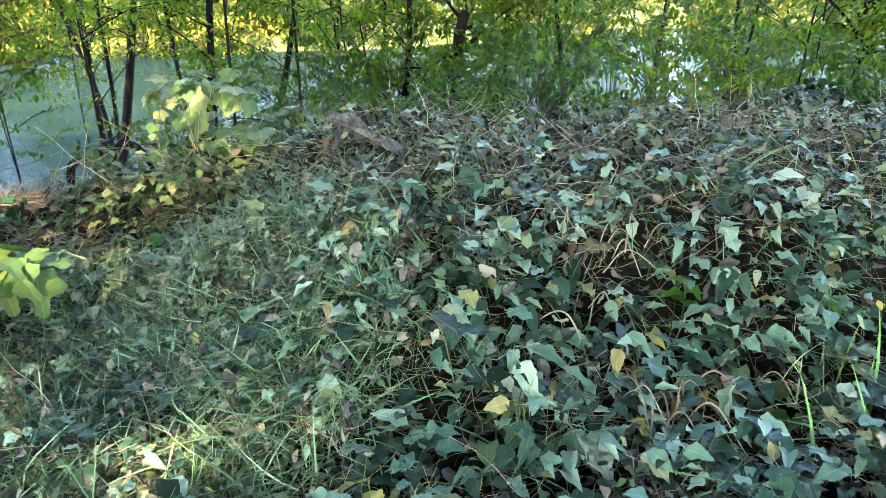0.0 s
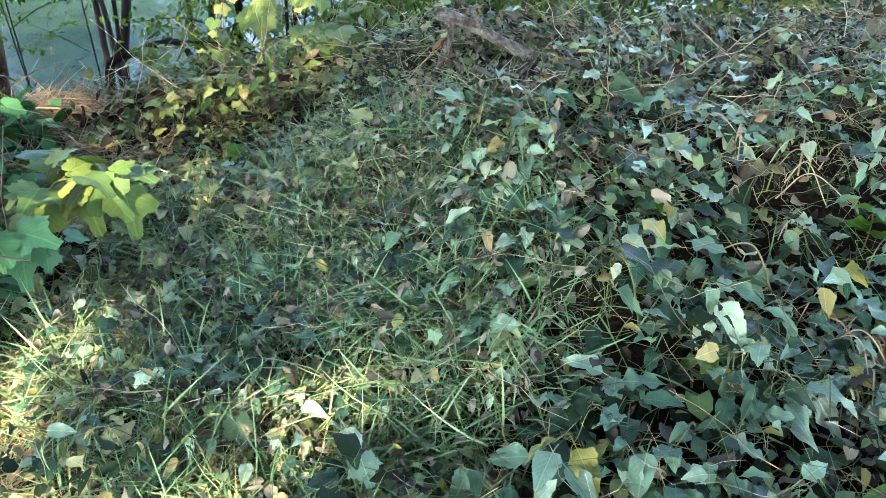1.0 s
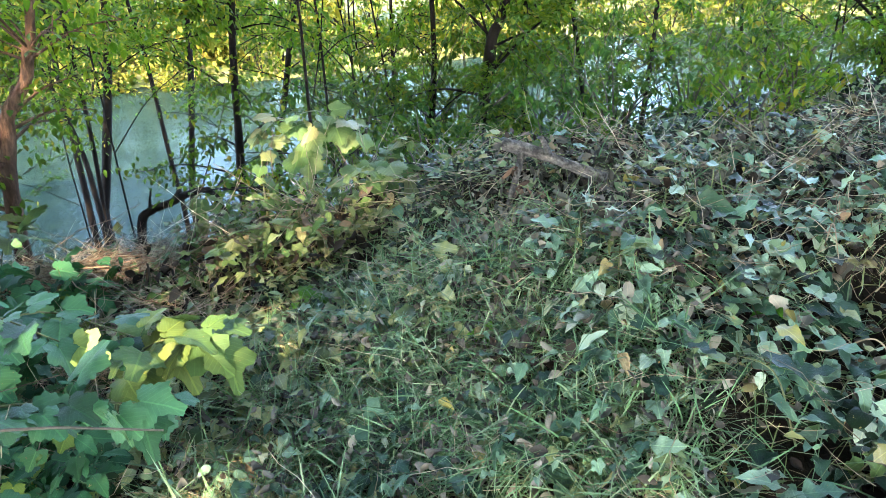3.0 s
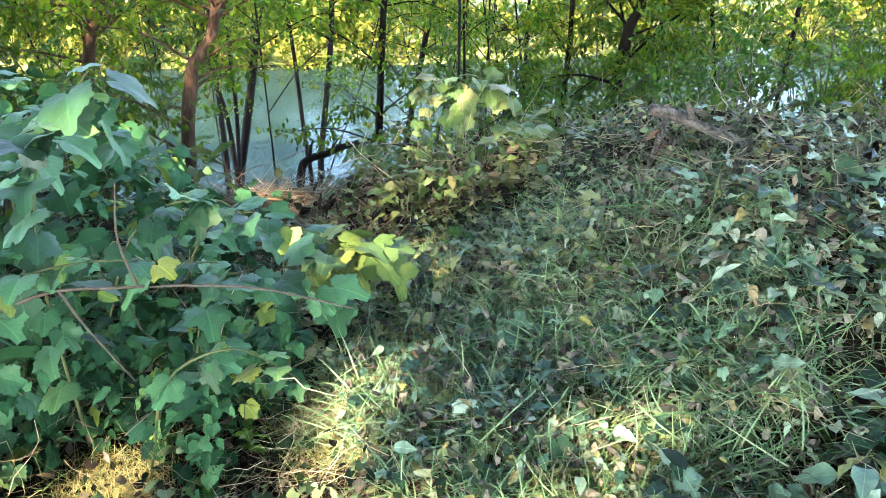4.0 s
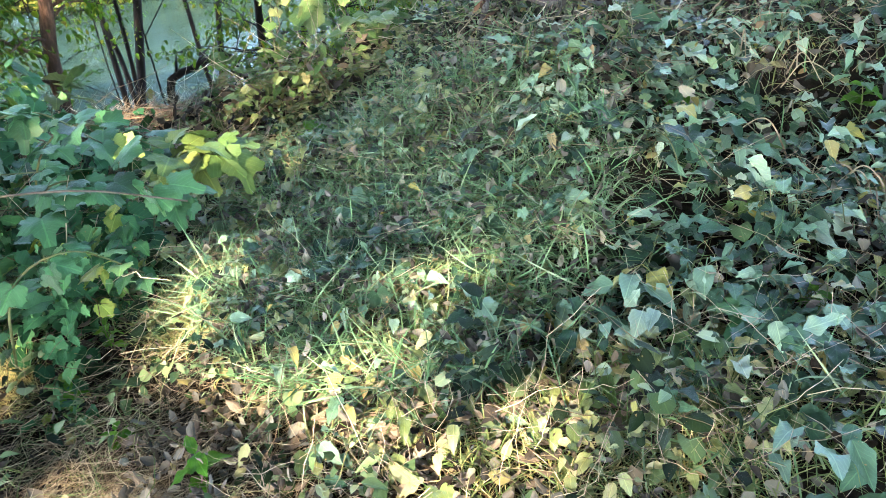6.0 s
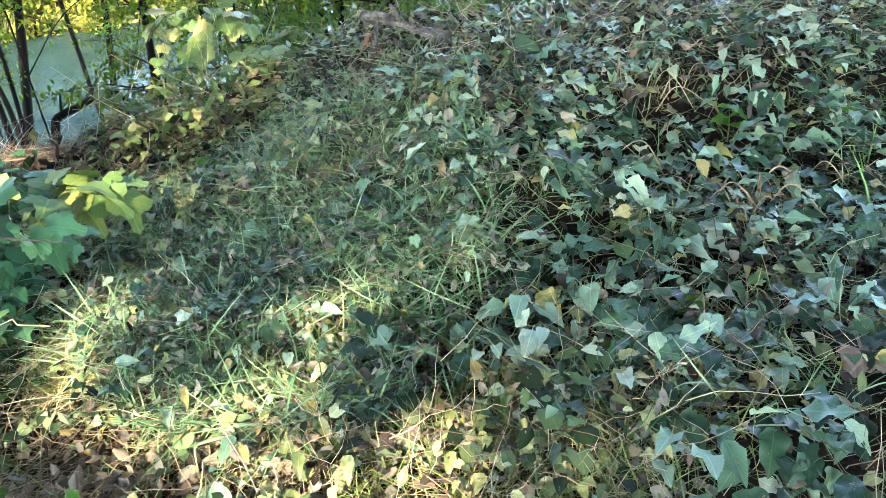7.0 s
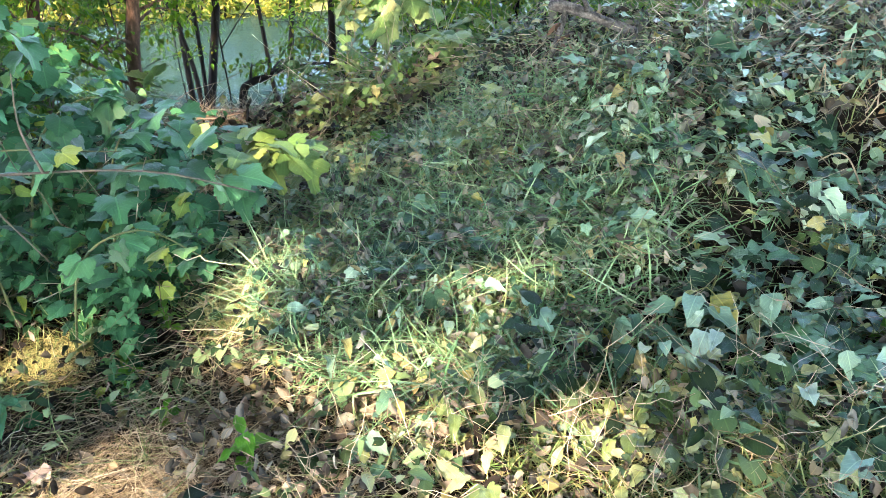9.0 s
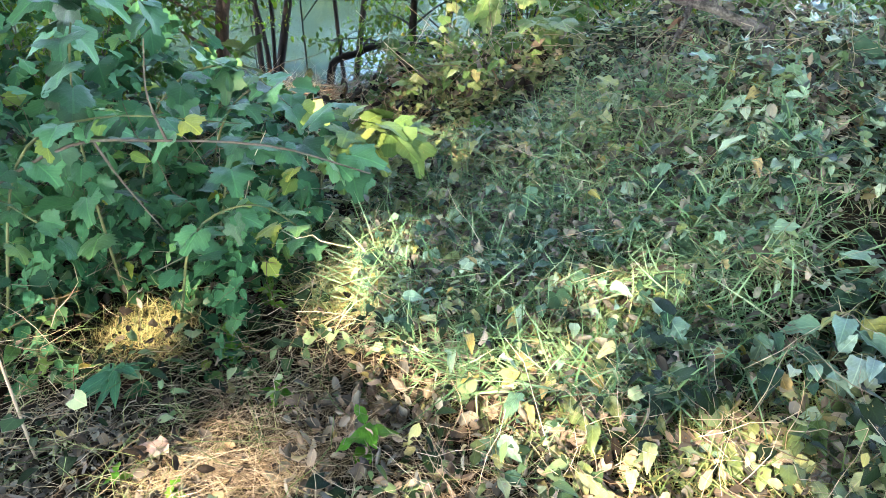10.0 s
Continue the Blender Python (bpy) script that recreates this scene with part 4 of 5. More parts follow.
def vine_thicket():
    """The thicket of lobed vine leaves beside the path, with arching stems."""
    rs = np.random.default_rng(21)
    lines = [([(-0.95, 2.38, -0.1), (-0.95, 2.33, 0.5), (-0.88, 2.32, 0.9), (-0.72, 2.38, 1.12)], 14, 0.165),
             ([(-1.25, 2.15, -0.05), (-1.1, 2.2, 0.48), (-0.85, 2.25, 0.6), (-0.45, 2.38, 0.52)], 9, 0.14),
             ([(-0.62, 2.45, -0.05), (-0.5, 2.42, 0.42), (-0.3, 2.45, 0.42), (-0.06, 2.6, 0.26)], 11, 0.16),
             ([(-1.62, 2.5, -0.1), (-1.55, 2.5, 0.7), (-1.38, 2.5, 1.18), (-1.2, 2.5, 1.2)], 13, 0.17),
             ([(-0.95, 2.6, 0.0), (-0.75, 2.55, 0.55), (-0.5, 2.6, 0.66), (-0.32, 2.75, 0.45)], 13, 0.13)]
    lines += [([(-1.95, 2.75, -0.1), (-1.9, 2.7, 0.9), (-1.7, 2.62, 1.35), (-1.45, 2.6, 1.3)], 13, 0.17),
             ([(-0.72, 2.22, -0.1), (-0.62, 2.2, 0.22), (-0.42, 2.22, 0.3), (-0.25, 2.32, 0.12)], 9, 0.10),
             ([(-1.35, 2.25, -0.1), (-1.35, 2.2, 0.35), (-1.2, 2.15, 0.42), (-1.0, 2.15, 0.25)], 10, 0.10),
             ([(-1.9, 2.35, -0.1), (-1.8, 2.3, 0.5), (-1.6, 2.28, 0.62), (-1.35, 2.3, 0.5)], 11, 0.15),
             ([(-1.25, 2.9, 0.0), (-1.2, 2.9, 0.7), (-1.0, 2.85, 0.95), (-0.75, 2.9, 0.75)], 12, 0.15),
             ([(-1.75, 3.1, 0.0), (-1.7, 3.1, 0.9), (-1.5, 3.05, 1.2), (-1.2, 3.05, 1.0)], 12, 0.15)]
    lines += [([(-2.4, 3.0, 0.0), (-2.35, 3.0, 0.9), (-2.2, 2.95, 1.3), (-1.95, 2.9, 1.3)], 12, 0.16),
             ([(-0.75, 2.95, 0.0), (-0.6, 2.9, 0.4), (-0.4, 2.9, 0.5), (-0.15, 3.0, 0.3)], 10, 0.12)]
    for line, count, size in lines:
        shoot("wild_vine_shoot", line, 0.0055, int(count * 2.2), size * rs.uniform(0.6, 0.8), LOBED_PARTS, stem_green, "arching wild vine shoot with lobed blue-green leaves", "vine", rs, "vine thicket", start=0.12, face=0.3 + np.pi, hang=-0.18)
    for line in ([(-0.32, 2.9, -0.12), (-0.22, 2.9, 0.2), (-0.1, 2.92, 0.31), (0.07, 2.96, 0.28)], [(-0.34, 3.0, -0.12), (-0.22, 3.0, 0.18), (-0.06, 3.07, 0.26), (0.12, 3.14, 0.22)]):
        shoot("wild_vine_shoot", line, 0.005, 14, 0.125, LOBED_FRESH, stem_green, "wild vine shoot with fresh light green lobed leaves", "vine", rs, "vine thicket", start=0.4, face=np.pi, hang=0.08)
    shoot("wild_vine_shoot", [(-1.02, 4.75, -0.15), (-0.97, 4.75, 0.08), (-0.88, 4.72, 0.2), (-0.74, 4.7, 0.22)], 0.005, 7, 0.15, LOBED_YELLOW, stem_green, "wild vine shoot with yellow leaves in the sun", "vine", rs, "vine thicket", start=0.55, face=np.pi, hang=0.0)
    # the leafy inside of the thicket
    n = 2200
    x, y = rs.uniform(-3.6, -0.35, n), rs.uniform(2.3, 4.4, n)
    top = 0.55 * smooth_step(-0.3, -1.3, x) + 0.25 + 0.3 * smooth_step(2.3, 3.2, y) * smooth_step(-0.9, -1.8, x)
    cover("vine_undergrowth", LOBED[:2] + OVATE[:2], x, y, rs.uniform(0.02, 1, n) * top, rs.uniform(0.05, 0.14, n), vine_green, "tangled shaded leaves inside the vine thicket", "undergrowth", rs, tilt=(-0.3, 0.5), roll=0.5)
    n = 2600
    x, y = rs.uniform(-2.6, -0.25, n), rs.uniform(1.85, 2.7, n)
    clear = np.minimum(np.hypot((x + 0.85) / 0.24, (y - 2.16) / 0.22), np.hypot((x + 0.17) / 0.32, (y - 2.1) / 0.32))
    keep = (clear > 1.0) & (rs.uniform(0, 1, n) < 0.15 + 0.85 * smooth_step(1.85, 2.2, y + 0.25 * smooth_step(-0.9, -1.5, x) + 0.25 * (lumps(x, y, 0.3, 5) - 0.5)))
    x, y = x[keep], y[keep]
    n = len(x)
    cover("vine_undergrowth", LOBED[:2] + OVATE[:3], x, y, rs.uniform(0.02, 1, n) * (0.1 + 0.28 * smooth_step(1.95, 2.4, y)), rs.uniform(0.035, 0.085, n), vine_green, "low green leaves at the thicket's foot", "undergrowth", rs, tilt=(-0.3, 0.4), roll=0.4, face=np.pi)
    n = 120
    x, y = rs.uniform(-2.2, -0.3, n), rs.uniform(2.3, 3.3, n)
    cover("dry_stems", STRAWS, x, y, rs.uniform(0.0, 0.35, n), rs.uniform(0.2, 0.5, n), straw, "dry brown stems tangled in the thicket", "dry stems", rs, tilt=(0.3, 0.6), roll=0.5)
    # a woody horizontal branch through it
    arm = thing("dead_branch", (-1.3, 2.14, 0.36), "bare grey-brown branch lying across the vine thicket", "branch")
    pts = bent(np.array([(0, 0, 0), (0.35, 0.05, 0.17), (0.6, 0.08, 0.17), (0.95, 0.12, 0.12), (1.25, 0.2, -0.02)]), 16)
    part("stem", tube(pts, np.linspace(0.0055, 0.003, 16), 7, wobble=0.06, rs=rs), stem_brown, arm)
    part("twig", tube(bent([pts[5], pts[5] + [0.05, 0.0, -0.12], pts[5] + [0.16, -0.02, -0.3]], 8), np.linspace(0.005, 0.002, 8), 5), stem_brown, arm)
    part("twig", tube(bent([pts[8], pts[8] + [-0.04, 0.03, 0.14], pts[8] + [-0.02, 0.04, 0.3]], 8), np.linspace(0.005, 0.002, 8), 5), stem_brown, arm)


vine_thicket()


def sunlit_shrub():
    """Yellowing vine shoots that catch the sun above the bank."""
    rs = np.random.default_rng(31)
    lines = [([(0.62, 4.3, 0.05), (0.62, 4.3, 0.45), (0.72, 4.3, 0.7), (0.9, 4.25, 0.62)], 10, 0.15), ([(0.4, 4.35, 0.0), (0.4, 4.35, 0.4), (0.45, 4.35, 0.66), (0.6, 4.3, 0.72)], 9, 0.14),
             ([(0.75, 4.1, 0.05), (0.8, 4.05, 0.35), (0.9, 4.0, 0.52), (1.05, 3.95, 0.45)], 8, 0.15), ([(0.2, 4.3, 0.0), (0.15, 4.25, 0.3), (0.1, 4.2, 0.42), (0.0, 4.2, 0.35)], 9, 0.11),
             ([(0.5, 4.1, 0.0), (0.4, 4.0, 0.25), (0.3, 3.95, 0.3), (0.1, 3.9, 0.2)], 9, 0.10), ([(0.95, 4.3, 0.1), (1.0, 4.3, 0.4), (1.1, 4.25, 0.55), (1.25, 4.2, 0.5)], 8, 0.12)]
    for line, count, size in lines:
        shoot("yellowing_vine_shoot", line, 0.006, int(count * 2.3), size * rs.uniform(0.5, 0.8), LOBED_YELLOW, stem_green, "wild vine shoot with yellow-green leaves in the sun", "vine", rs, "yellowing vines", start=0.35, face=np.pi)
    n = 680
    x, y = region(n, (0.35, 4.2), (0.75, 0.55), rs)
    cover("yellowing_undergrowth", OVATE, x, y, rs.uniform(0.02, 0.38, n) * (0.4 + 0.6 * smooth_step(-0.4, 0.4, x)), rs.uniform(0.045, 0.095, n), yellow_mass, "low yellowing leaves and dry stems on the bank", "undergrowth", rs, tilt=(-0.2, 0.5))
    n = 260
    x, y = region(n, (0.35, 4.1), (0.7, 0.6), rs)
    cover("leaf_litter", CRUMPLED, x, y, rs.uniform(0.05, 0.3, n), rs.uniform(0.04, 0.09, n), litter_leaf, "brown dead leaves caught among yellowing shoots", "leaf litter", rs, tilt=(-0.2, 0.7), roll=0.7)
    n = 160
    x, y = region(n, (0.4, 4.25), (0.6, 0.4), rs)
    cover("dry_stems", STRAWS, x, y, rs.uniform(0.05, 0.4, n), rs.uniform(0.2, 0.45, n), straw, "pale dry stems hanging among yellow leaves", "dry stems", rs, tilt=(0.3, 0.6))


sunlit_shrub()


def broad_vines():
    """Single trailing shoots of broad pointed leaves over the mound."""
    rs = np.random.default_rng(61)
    for k in range(150):
        if k < 115:
            x, y = rs.uniform(1.05, 2.9), rs.uniform(1.25, 2.75)
        else:
            x, y = rs.uniform(0.2, 1.9), rs.uniform(1.1, 1.75)
        z = float(ground_at(x, y))
        a = rs.uniform(0, 2 * np.pi)
        d = np.array([math.cos(a), math.sin(a)]) * rs.uniform(0.12, 0.3)
        z2 = float(ground_at(x + d[0], y + d[1]))
        tall = rs.uniform(0.06, 0.17)
        line = [(x, y, z), (x + d[0] * 0.4, y + d[1] * 0.4, (z + z2) / 2 + tall), (x + d[0], y + d[1], z2 + tall * 0.9)]
        yellow = rs.uniform() < 0.12
        shoot("trailing_shoot", line, 0.003, int(rs.integers(4, 9)), rs.uniform(0.065, 0.11) if k < 115 else rs.uniform(0.05, 0.085), OVATE_YELLOW if yellow else OVATE_PARTS, stem_green,
              "trailing shoot with yellowed leaves" if yellow else "trailing shoot with broad pointed green leaves", "vine", rs, "trailing shoots", start=0.2, hang=-0.05, face=np.pi)


broad_vines()


# ---- the fallen log ----
def fallen_log():
    rs = np.random.default_rng(3)
    a, b = np.array((1.27, 3.2, 0.735)), np.array((1.55, 2.9, 0.635))
    log = thing("fallen_log", a, "weathered grey-brown log lying in leaves on the bank", "log")
    pts = bent([(0, 0, 0), (b - a) * 0.35 + [0, 0, 0.012], (b - a) * 0.7 + [0, 0, 0.004], b - a], 22)
    part("wood", tube(pts, 0.024 + 0.003 * np.sin(np.linspace(0, 9, 22)) - np.linspace(0, 0.005, 22), 14, wobble=0.035, rs=rs), log_bark, log)
    part("branch_stub", tube(bent([pts[9], pts[9] + [-0.02, -0.02, 0.05], pts[9] + [-0.05, -0.05, 0.09]], 6), np.linspace(0.014, 0.008, 6), 8, wobble=0.05, rs=rs), log_bark, log)
    part("branch_stub", tube(bent([pts[4], pts[4] + [-0.05, -0.04, -0.1], pts[4] + [-0.09, -0.05, -0.2]], 6), np.linspace(0.016, 0.010, 6), 8, wobble=0.05, rs=rs), log_bark, log)
    part("branch_stub", tube(bent([pts[18], pts[18] + [-0.02, -0.02, -0.07], pts[18] + [-0.05, -0.03, -0.16]], 6), np.linspace(0.016, 0.012, 6), 8, wobble=0.05, rs=rs), log_bark, log)
    for k in range(9):
        u = rs.integers(1, 16)
        leaf = pts[u] + a + [rs.normal(-0.04, 0.03), rs.normal(-0.06, 0.03), rs.uniform(-0.16, -0.05)]
        hung = new("fallen_leaf", BROWN_PARTS[rs.integers(len(BROWN_PARTS))])
        size = rs.uniform(0.05, 0.085)
        hung.matrix_basis = pose(*leaf, rs.normal(-50, 25), rs.normal(0, 30), rs.uniform(0, 360)) @ Matrix.Diagonal((size, size, size, 1))
        tagged(hung, "curled red-brown dead leaf caught beside the log", "leaf", "fallen leaves")


fallen_log()


# ---- single small things ----
def palm_leaf_plant(place, size, rs):
    """A low plant of narrow leaves spread like a hand."""
    plant = thing("low_herb", place, "low blue-green herb with narrow spreading leaves", "plant")
    part("stem", tube(bent([(0, 0, -0.02), (0.0, 0.0, 0.05), (0.01, 0.0, 0.09)], 5), np.full(5, 0.003), 5), stem_green, plant)
    for k in range(13):
        add_leaf(plant, NARROW_PARTS[k % len(NARROW_PARTS)], (0.01, 0, rs.uniform(0.04, 0.09)), k * 0.85 + rs.normal(0, 0.2), rs.normal(0.0, 0.25), rs.normal(0, 0.2), size * rs.uniform(0.7, 1.1))


def seedling(place, size, rs, pairs=3):
    """An upright seedling with pairs of bright leaves."""
    plant = thing("seedling", place, "small upright seedling with bright green leaves", "plant", "seedlings")
    top = size * 1.5
    part("stem", tube(bent([(0, 0, -0.02), (0.004, 0.0, top * 0.5), (0.0, 0.004, top)], 6), np.linspace(0.003, 0.0018, 6), 5), stem_green, plant)
    for k in range(pairs):
        a = k * 1.5 + rs.uniform(-0.3, 0.3)
        for side in (0, np.pi):
            add_leaf(plant, BRIGHT_PARTS[rs.integers(len(BRIGHT_PARTS))], (0, 0, top * (1 - 0.28 * k)), a + side, rs.normal(0.1, 0.15), rs.normal(0, 0.15), size * rs.uniform(0.8, 1.15))


def stem_thing(name, line, thick, material, label, category, group="", sides=6, twigs=0, rs=None):
    """A stick, root or stalk along a line."""
    line = np.asarray(line, float)
    ob = thing(name, line[0], label, category, group)
    pts = bent(line - line[0], 20)
    part("stem", tube(pts, np.linspace(thick, thick * 0.55, 20), sides, wobble=0.06, rs=rs or np.random.default_rng(1)), material, ob)
    for k in range(twigs):
        at = pts[6 + 4 * k]
        out = np.random.default_rng(k).normal(0, 1, 3) * thick * 9
        part("twig", tube(bent([at, at + out * 0.5, at + out + [0, 0, -thick]], 6), np.linspace(thick * 0.4, thick * 0.15, 6), 5), material, ob)
    return ob


NARROW = [ovate_leaf(8, 0.30, fold=0.2, droop=0.3, tooth=0.1), ovate_leaf(8, 0.36, fold=0.1, droop=0.2, tooth=0.1)]
NARROW_PARTS = leaf_meshes("leaf", NARROW, leaf_material("herb_leaf", [(0.0, (0.03, 0.11, 0.07)), (1.0, (0.06, 0.18, 0.11))], each="object", gloss=0.5))
BRIGHT = [(0.0, (0.0476, 0.1496, 0.0204)), (0.6, (0.068, 0.1904, 0.0238)), (1.0, (0.1088, 0.2244, 0.034))]
PALE = [(0.0, (0.2312, 0.272, 0.2448)), (1.0, (0.306, 0.3264, 0.2992))]
PINK = [(0.0, (0.2448, 0.17, 0.1632)), (1.0, (0.2856, 0.2108, 0.204))]
bright_part = leaf_material("bright_leaf", BRIGHT, each="object", through_light=0.35)
BRIGHT_PARTS = leaf_meshes("leaf", OVATE[:3], bright_part)
PALE_PARTS = leaf_meshes("leaf", OVATE[:2], leaf_material("pale_leaf_back", PALE, each="object", through_light=0.1))
pink_leaf = leaf_material("pinkish_dead_leaf", PINK, each="object", gloss=0.6, through_light=0.08)


def fallen_leaf(place, size, yaw, tilt, mesh, label):
    ob = new("fallen_leaf", mesh)
    ob.matrix_basis = pose(*place, 0, 0, yaw) @ pose(0, 0, 0, tilt, 0, 0) @ Matrix.Diagonal((size, size, size, 1))
    return tagged(ob, label, "leaf", "fallen leaves")


def on_ground(x, y, up=0.0):
    return (x, y, float(ground_at(x, y)) + up)


TRI = (0.46, 3.42)


def small_things():
    rs = np.random.default_rng(101)
    seedling(on_ground(-0.09, 1.42), 0.085, rs)
    for x, y, sz in ((-0.52, 2.02, 0.06), (-0.35, 1.75, 0.05), (0.3, 1.95, 0.055), (-0.7, 1.42, 0.04), (-0.55, 1.35, 0.035), (1.55, 1.25, 0.06), (0.95, 2.6, 0.06), (2.3, 2.0, 0.08), (2.75, 1.9, 0.08), (-0.42, 2.28, 0.065)):
        seedling(on_ground(x, y), sz, rs, int(rs.integers(2, 5)))
    palm_leaf_plant(on_ground(-0.81, 1.8, 0.05), 0.14, rs)
    fallen_leaf(on_ground(-0.66, 1.53, 0.045), 0.12, 225, 8, mesh_of("fallen_leaf", *OVATE[3], pink_leaf), "broad grey-pink dead leaf lying on straw")
    fallen_leaf(on_ground(1.77, 0.84, 0.12), 0.13, 100, -8, mesh_of("fallen_leaf", *LOBED[0], pink_leaf), "pinkish dead leaf caught on green plants")
    for k in range(60):
        x, y = rs.uniform(-1.2, 2.4), rs.uniform(0.9, 3.4)
        fallen_leaf(on_ground(x, y, rs.uniform(0.02, 0.08)), rs.uniform(0.03, 0.055), rs.uniform(0, 360), rs.normal(0, 14), FALLEN_PARTS[rs.integers(len(FALLEN_PARTS))], "crumpled brown dead leaf")
    for k in range(190):
        if k < 140:
            x, y = rs.normal(0.2, 0.2), rs.normal(1.68, 0.15)
        else:
            x, y = rs.uniform(0.3, 1.3), rs.uniform(1.0, 1.3)
        fallen_leaf(on_ground(x, y, rs.uniform(0.03, 0.08)), rs.uniform(0.03, 0.062), rs.uniform(0, 360), rs.normal(0, 16), BEIGE_PARTS[rs.integers(len(BEIGE_PARTS))], "crumpled pale beige dead leaf")
    big = thing("three_leaved_plant", on_ground(TRI[0], TRI[1]), "young plant with three large bright green leaves", "plant")
    part("stem", tube(bent([(0, 0, -0.03), (0.0, -0.01, 0.08), (0.01, 0.0, 0.15)], 5), np.full(5, 0.003), 5), stem_green, big)
    for yaw, tilt, sz in ((0.1, 0.35, 0.13), (1.75, -0.05, 0.12), (-1.6, -0.1, 0.13)):
        add_leaf(big, BRIGHT_PARTS[1], (0.01, 0, 0.15), yaw, tilt, 0.15, sz)
    foot = thing("broad_leaved_plant", on_ground(1.36, 1.24), "low plant with large blue-green lobed leaves", "plant")
    part("stem", tube(bent([(0, 0, -0.03), (0.01, 0.0, 0.08), (0.0, -0.01, 0.14)], 5), np.full(5, 0.003), 5), stem_green, foot)
    for yaw, tilt, sz in ((2.6, -0.3, 0.15), (4.4, -0.15, 0.12), (0.9, 0.1, 0.11), (3.5, -0.5, 0.1)):
        add_leaf(foot, LOBED_PARTS[1], (0.0, -0.01, 0.14), yaw, tilt, 0.1, sz)
    # a pale leaf turned over and a bright young one on the mound
    pale = thing("turned_leaf_sprig", on_ground(1.18, 2.3, 0.02), "sprig with pale leaf undersides turned up", "vine")
    part("stem", tube(bent([(0, 0, 0), (0.0, -0.02, 0.06), (-0.02, -0.03, 0.10)], 5), np.full(5, 0.002), 5), stem_green, pale)
    for k, (a, t) in enumerate(((1.7, -0.1), (0.6, 0.2), (2.6, -0.3))):
        add_leaf(pale, PALE_PARTS[k % 2], (-0.02, -0.03, 0.10), a, t, 0.3, 0.10 - 0.025 * k)
    fallen_leaf(on_ground(1.62, 1.84, 0.12), 0.10, 70, 15, PALE_PARTS[1], "pale leaf turned over on the mound")
    seedling(on_ground(1.67, 2.14), 0.085, rs, 2)
    # sticks and stalks
    stem_thing("dry_stalk", [on_ground(1.33, 0.8, 0.0), (1.37, 0.84, 0.03), (1.49, 0.92, 0.07), (1.594, 0.97, 0.11), (1.654, 1.0, 0.15)], 0.0055, straw, "long pale curved stalk leaning out of the grass", "stick")
    stem_thing("dry_stalk", [on_ground(-0.95, 1.55, 0.02), (-1.1, 1.78, 0.22), (-1.28, 2.0, 0.38), (-1.4, 2.2, 0.5)], 0.004, straw, "thin pale stalk leaning into the thicket", "stick")
    stem_thing("stick", [on_ground(-1.05, 1.5, 0.02), on_ground(-0.9, 1.6, 0.03), on_ground(-0.72, 1.66, 0.03)], 0.008, stem_brown, "short grey stick on the path's edge", "stick", rs=rs)
    stem_thing("bent_root", [on_ground(-0.35, 5.2, -0.06), (-0.31, 5.2, 0.0), (-0.24, 5.21, 0.07), (-0.13, 5.2, 0.1), (0.0, 5.22, 0.14), (0.14, 5.25, 0.1), on_ground(0.26, 5.3, -0.06)], 0.03, shaded_bark, "dark bent root arching over the bank", "root", sides=9, twigs=2, rs=rs)
    for k in range(26):  # dry curled stalks on the mound's flank
        x, y = 2.08 + rs.normal(0, 0.13), 1.68 + rs.normal(0, 0.12)
        z = float(ground_at(x, y))
        a = rs.uniform(0, 2 * np.pi)
        d = np.array([math.cos(a), math.sin(a), 0]) * rs.uniform(0.05, 0.13)
        stem_thing("curled_stalk", [(x, y, z), np.array((x, y, z)) + d + [0, 0, rs.uniform(0.08, 0.2)], np.array((x, y, z)) + d * 2.2 + [0, 0, rs.uniform(0.0, 0.12)]], rs.uniform(0.0018, 0.0038), rust_straw if k % 3 == 0 else straw, "dry curled stalk tangled on the mound", "dry stalk", "curled stalks", 5)
    for k in range(16):
        x, y = 2.15 + rs.normal(0, 0.35), 2.2 + rs.normal(0, 0.2)
        z = float(ground_at(x, y)) + 0.06
        a = rs.uniform(0, 2 * np.pi)
        d = np.array([math.cos(a), math.sin(a), 0]) * rs.uniform(0.08, 0.2)
        stem_thing("dry_stalk", [(x, y, z), np.array((x, y, z)) + d * 0.6 + [0, 0, rs.uniform(0.06, 0.13)], np.array((x, y, z)) + d * 1.6 + [0, 0, rs.uniform(-0.03, 0.08)]], rs.uniform(0.0018, 0.003), straw, "pale dry stalk bent over the leaves", "dry stalk", "bent stalks", 5)
    for k in range(36):  # long pale stalks at the saplings' feet
        x, y = rs.uniform(-1.3, -0.35), rs.uniform(4.45, 4.95)
        a, far = rs.normal(0.25, 0.5), rs.uniform(0.2, 0.5)
        d = np.array([math.cos(a), math.sin(a)]) * far
        z1, z2 = float(ground_at(x, y)) + 0.03, float(ground_at(x + d[0], y + d[1])) + rs.uniform(0.03, 0.12)
        stem_thing("dry_stalk", [(x, y, z1), (x + d[0] * 0.5, y + d[1] * 0.5, (z1 + z2) / 2 + rs.uniform(0.01, 0.05)), (x + d[0], y + d[1], z2)], rs.uniform(0.004, 0.009), straw if k % 3 else rust_straw, "long pale dry stalk lying under the saplings", "dry stalk", "stalks under the saplings", 6)
    stem_thing("bent_twig", [(1.07, 1.82, 0.17), (1.14, 1.83, 0.23), (1.2, 1.86, 0.27), (1.25, 1.9, 0.3), (1.29, 1.95, 0.32)], 0.005, pale_twig, "pale bent twig among leaves", "twig", rs=rs)
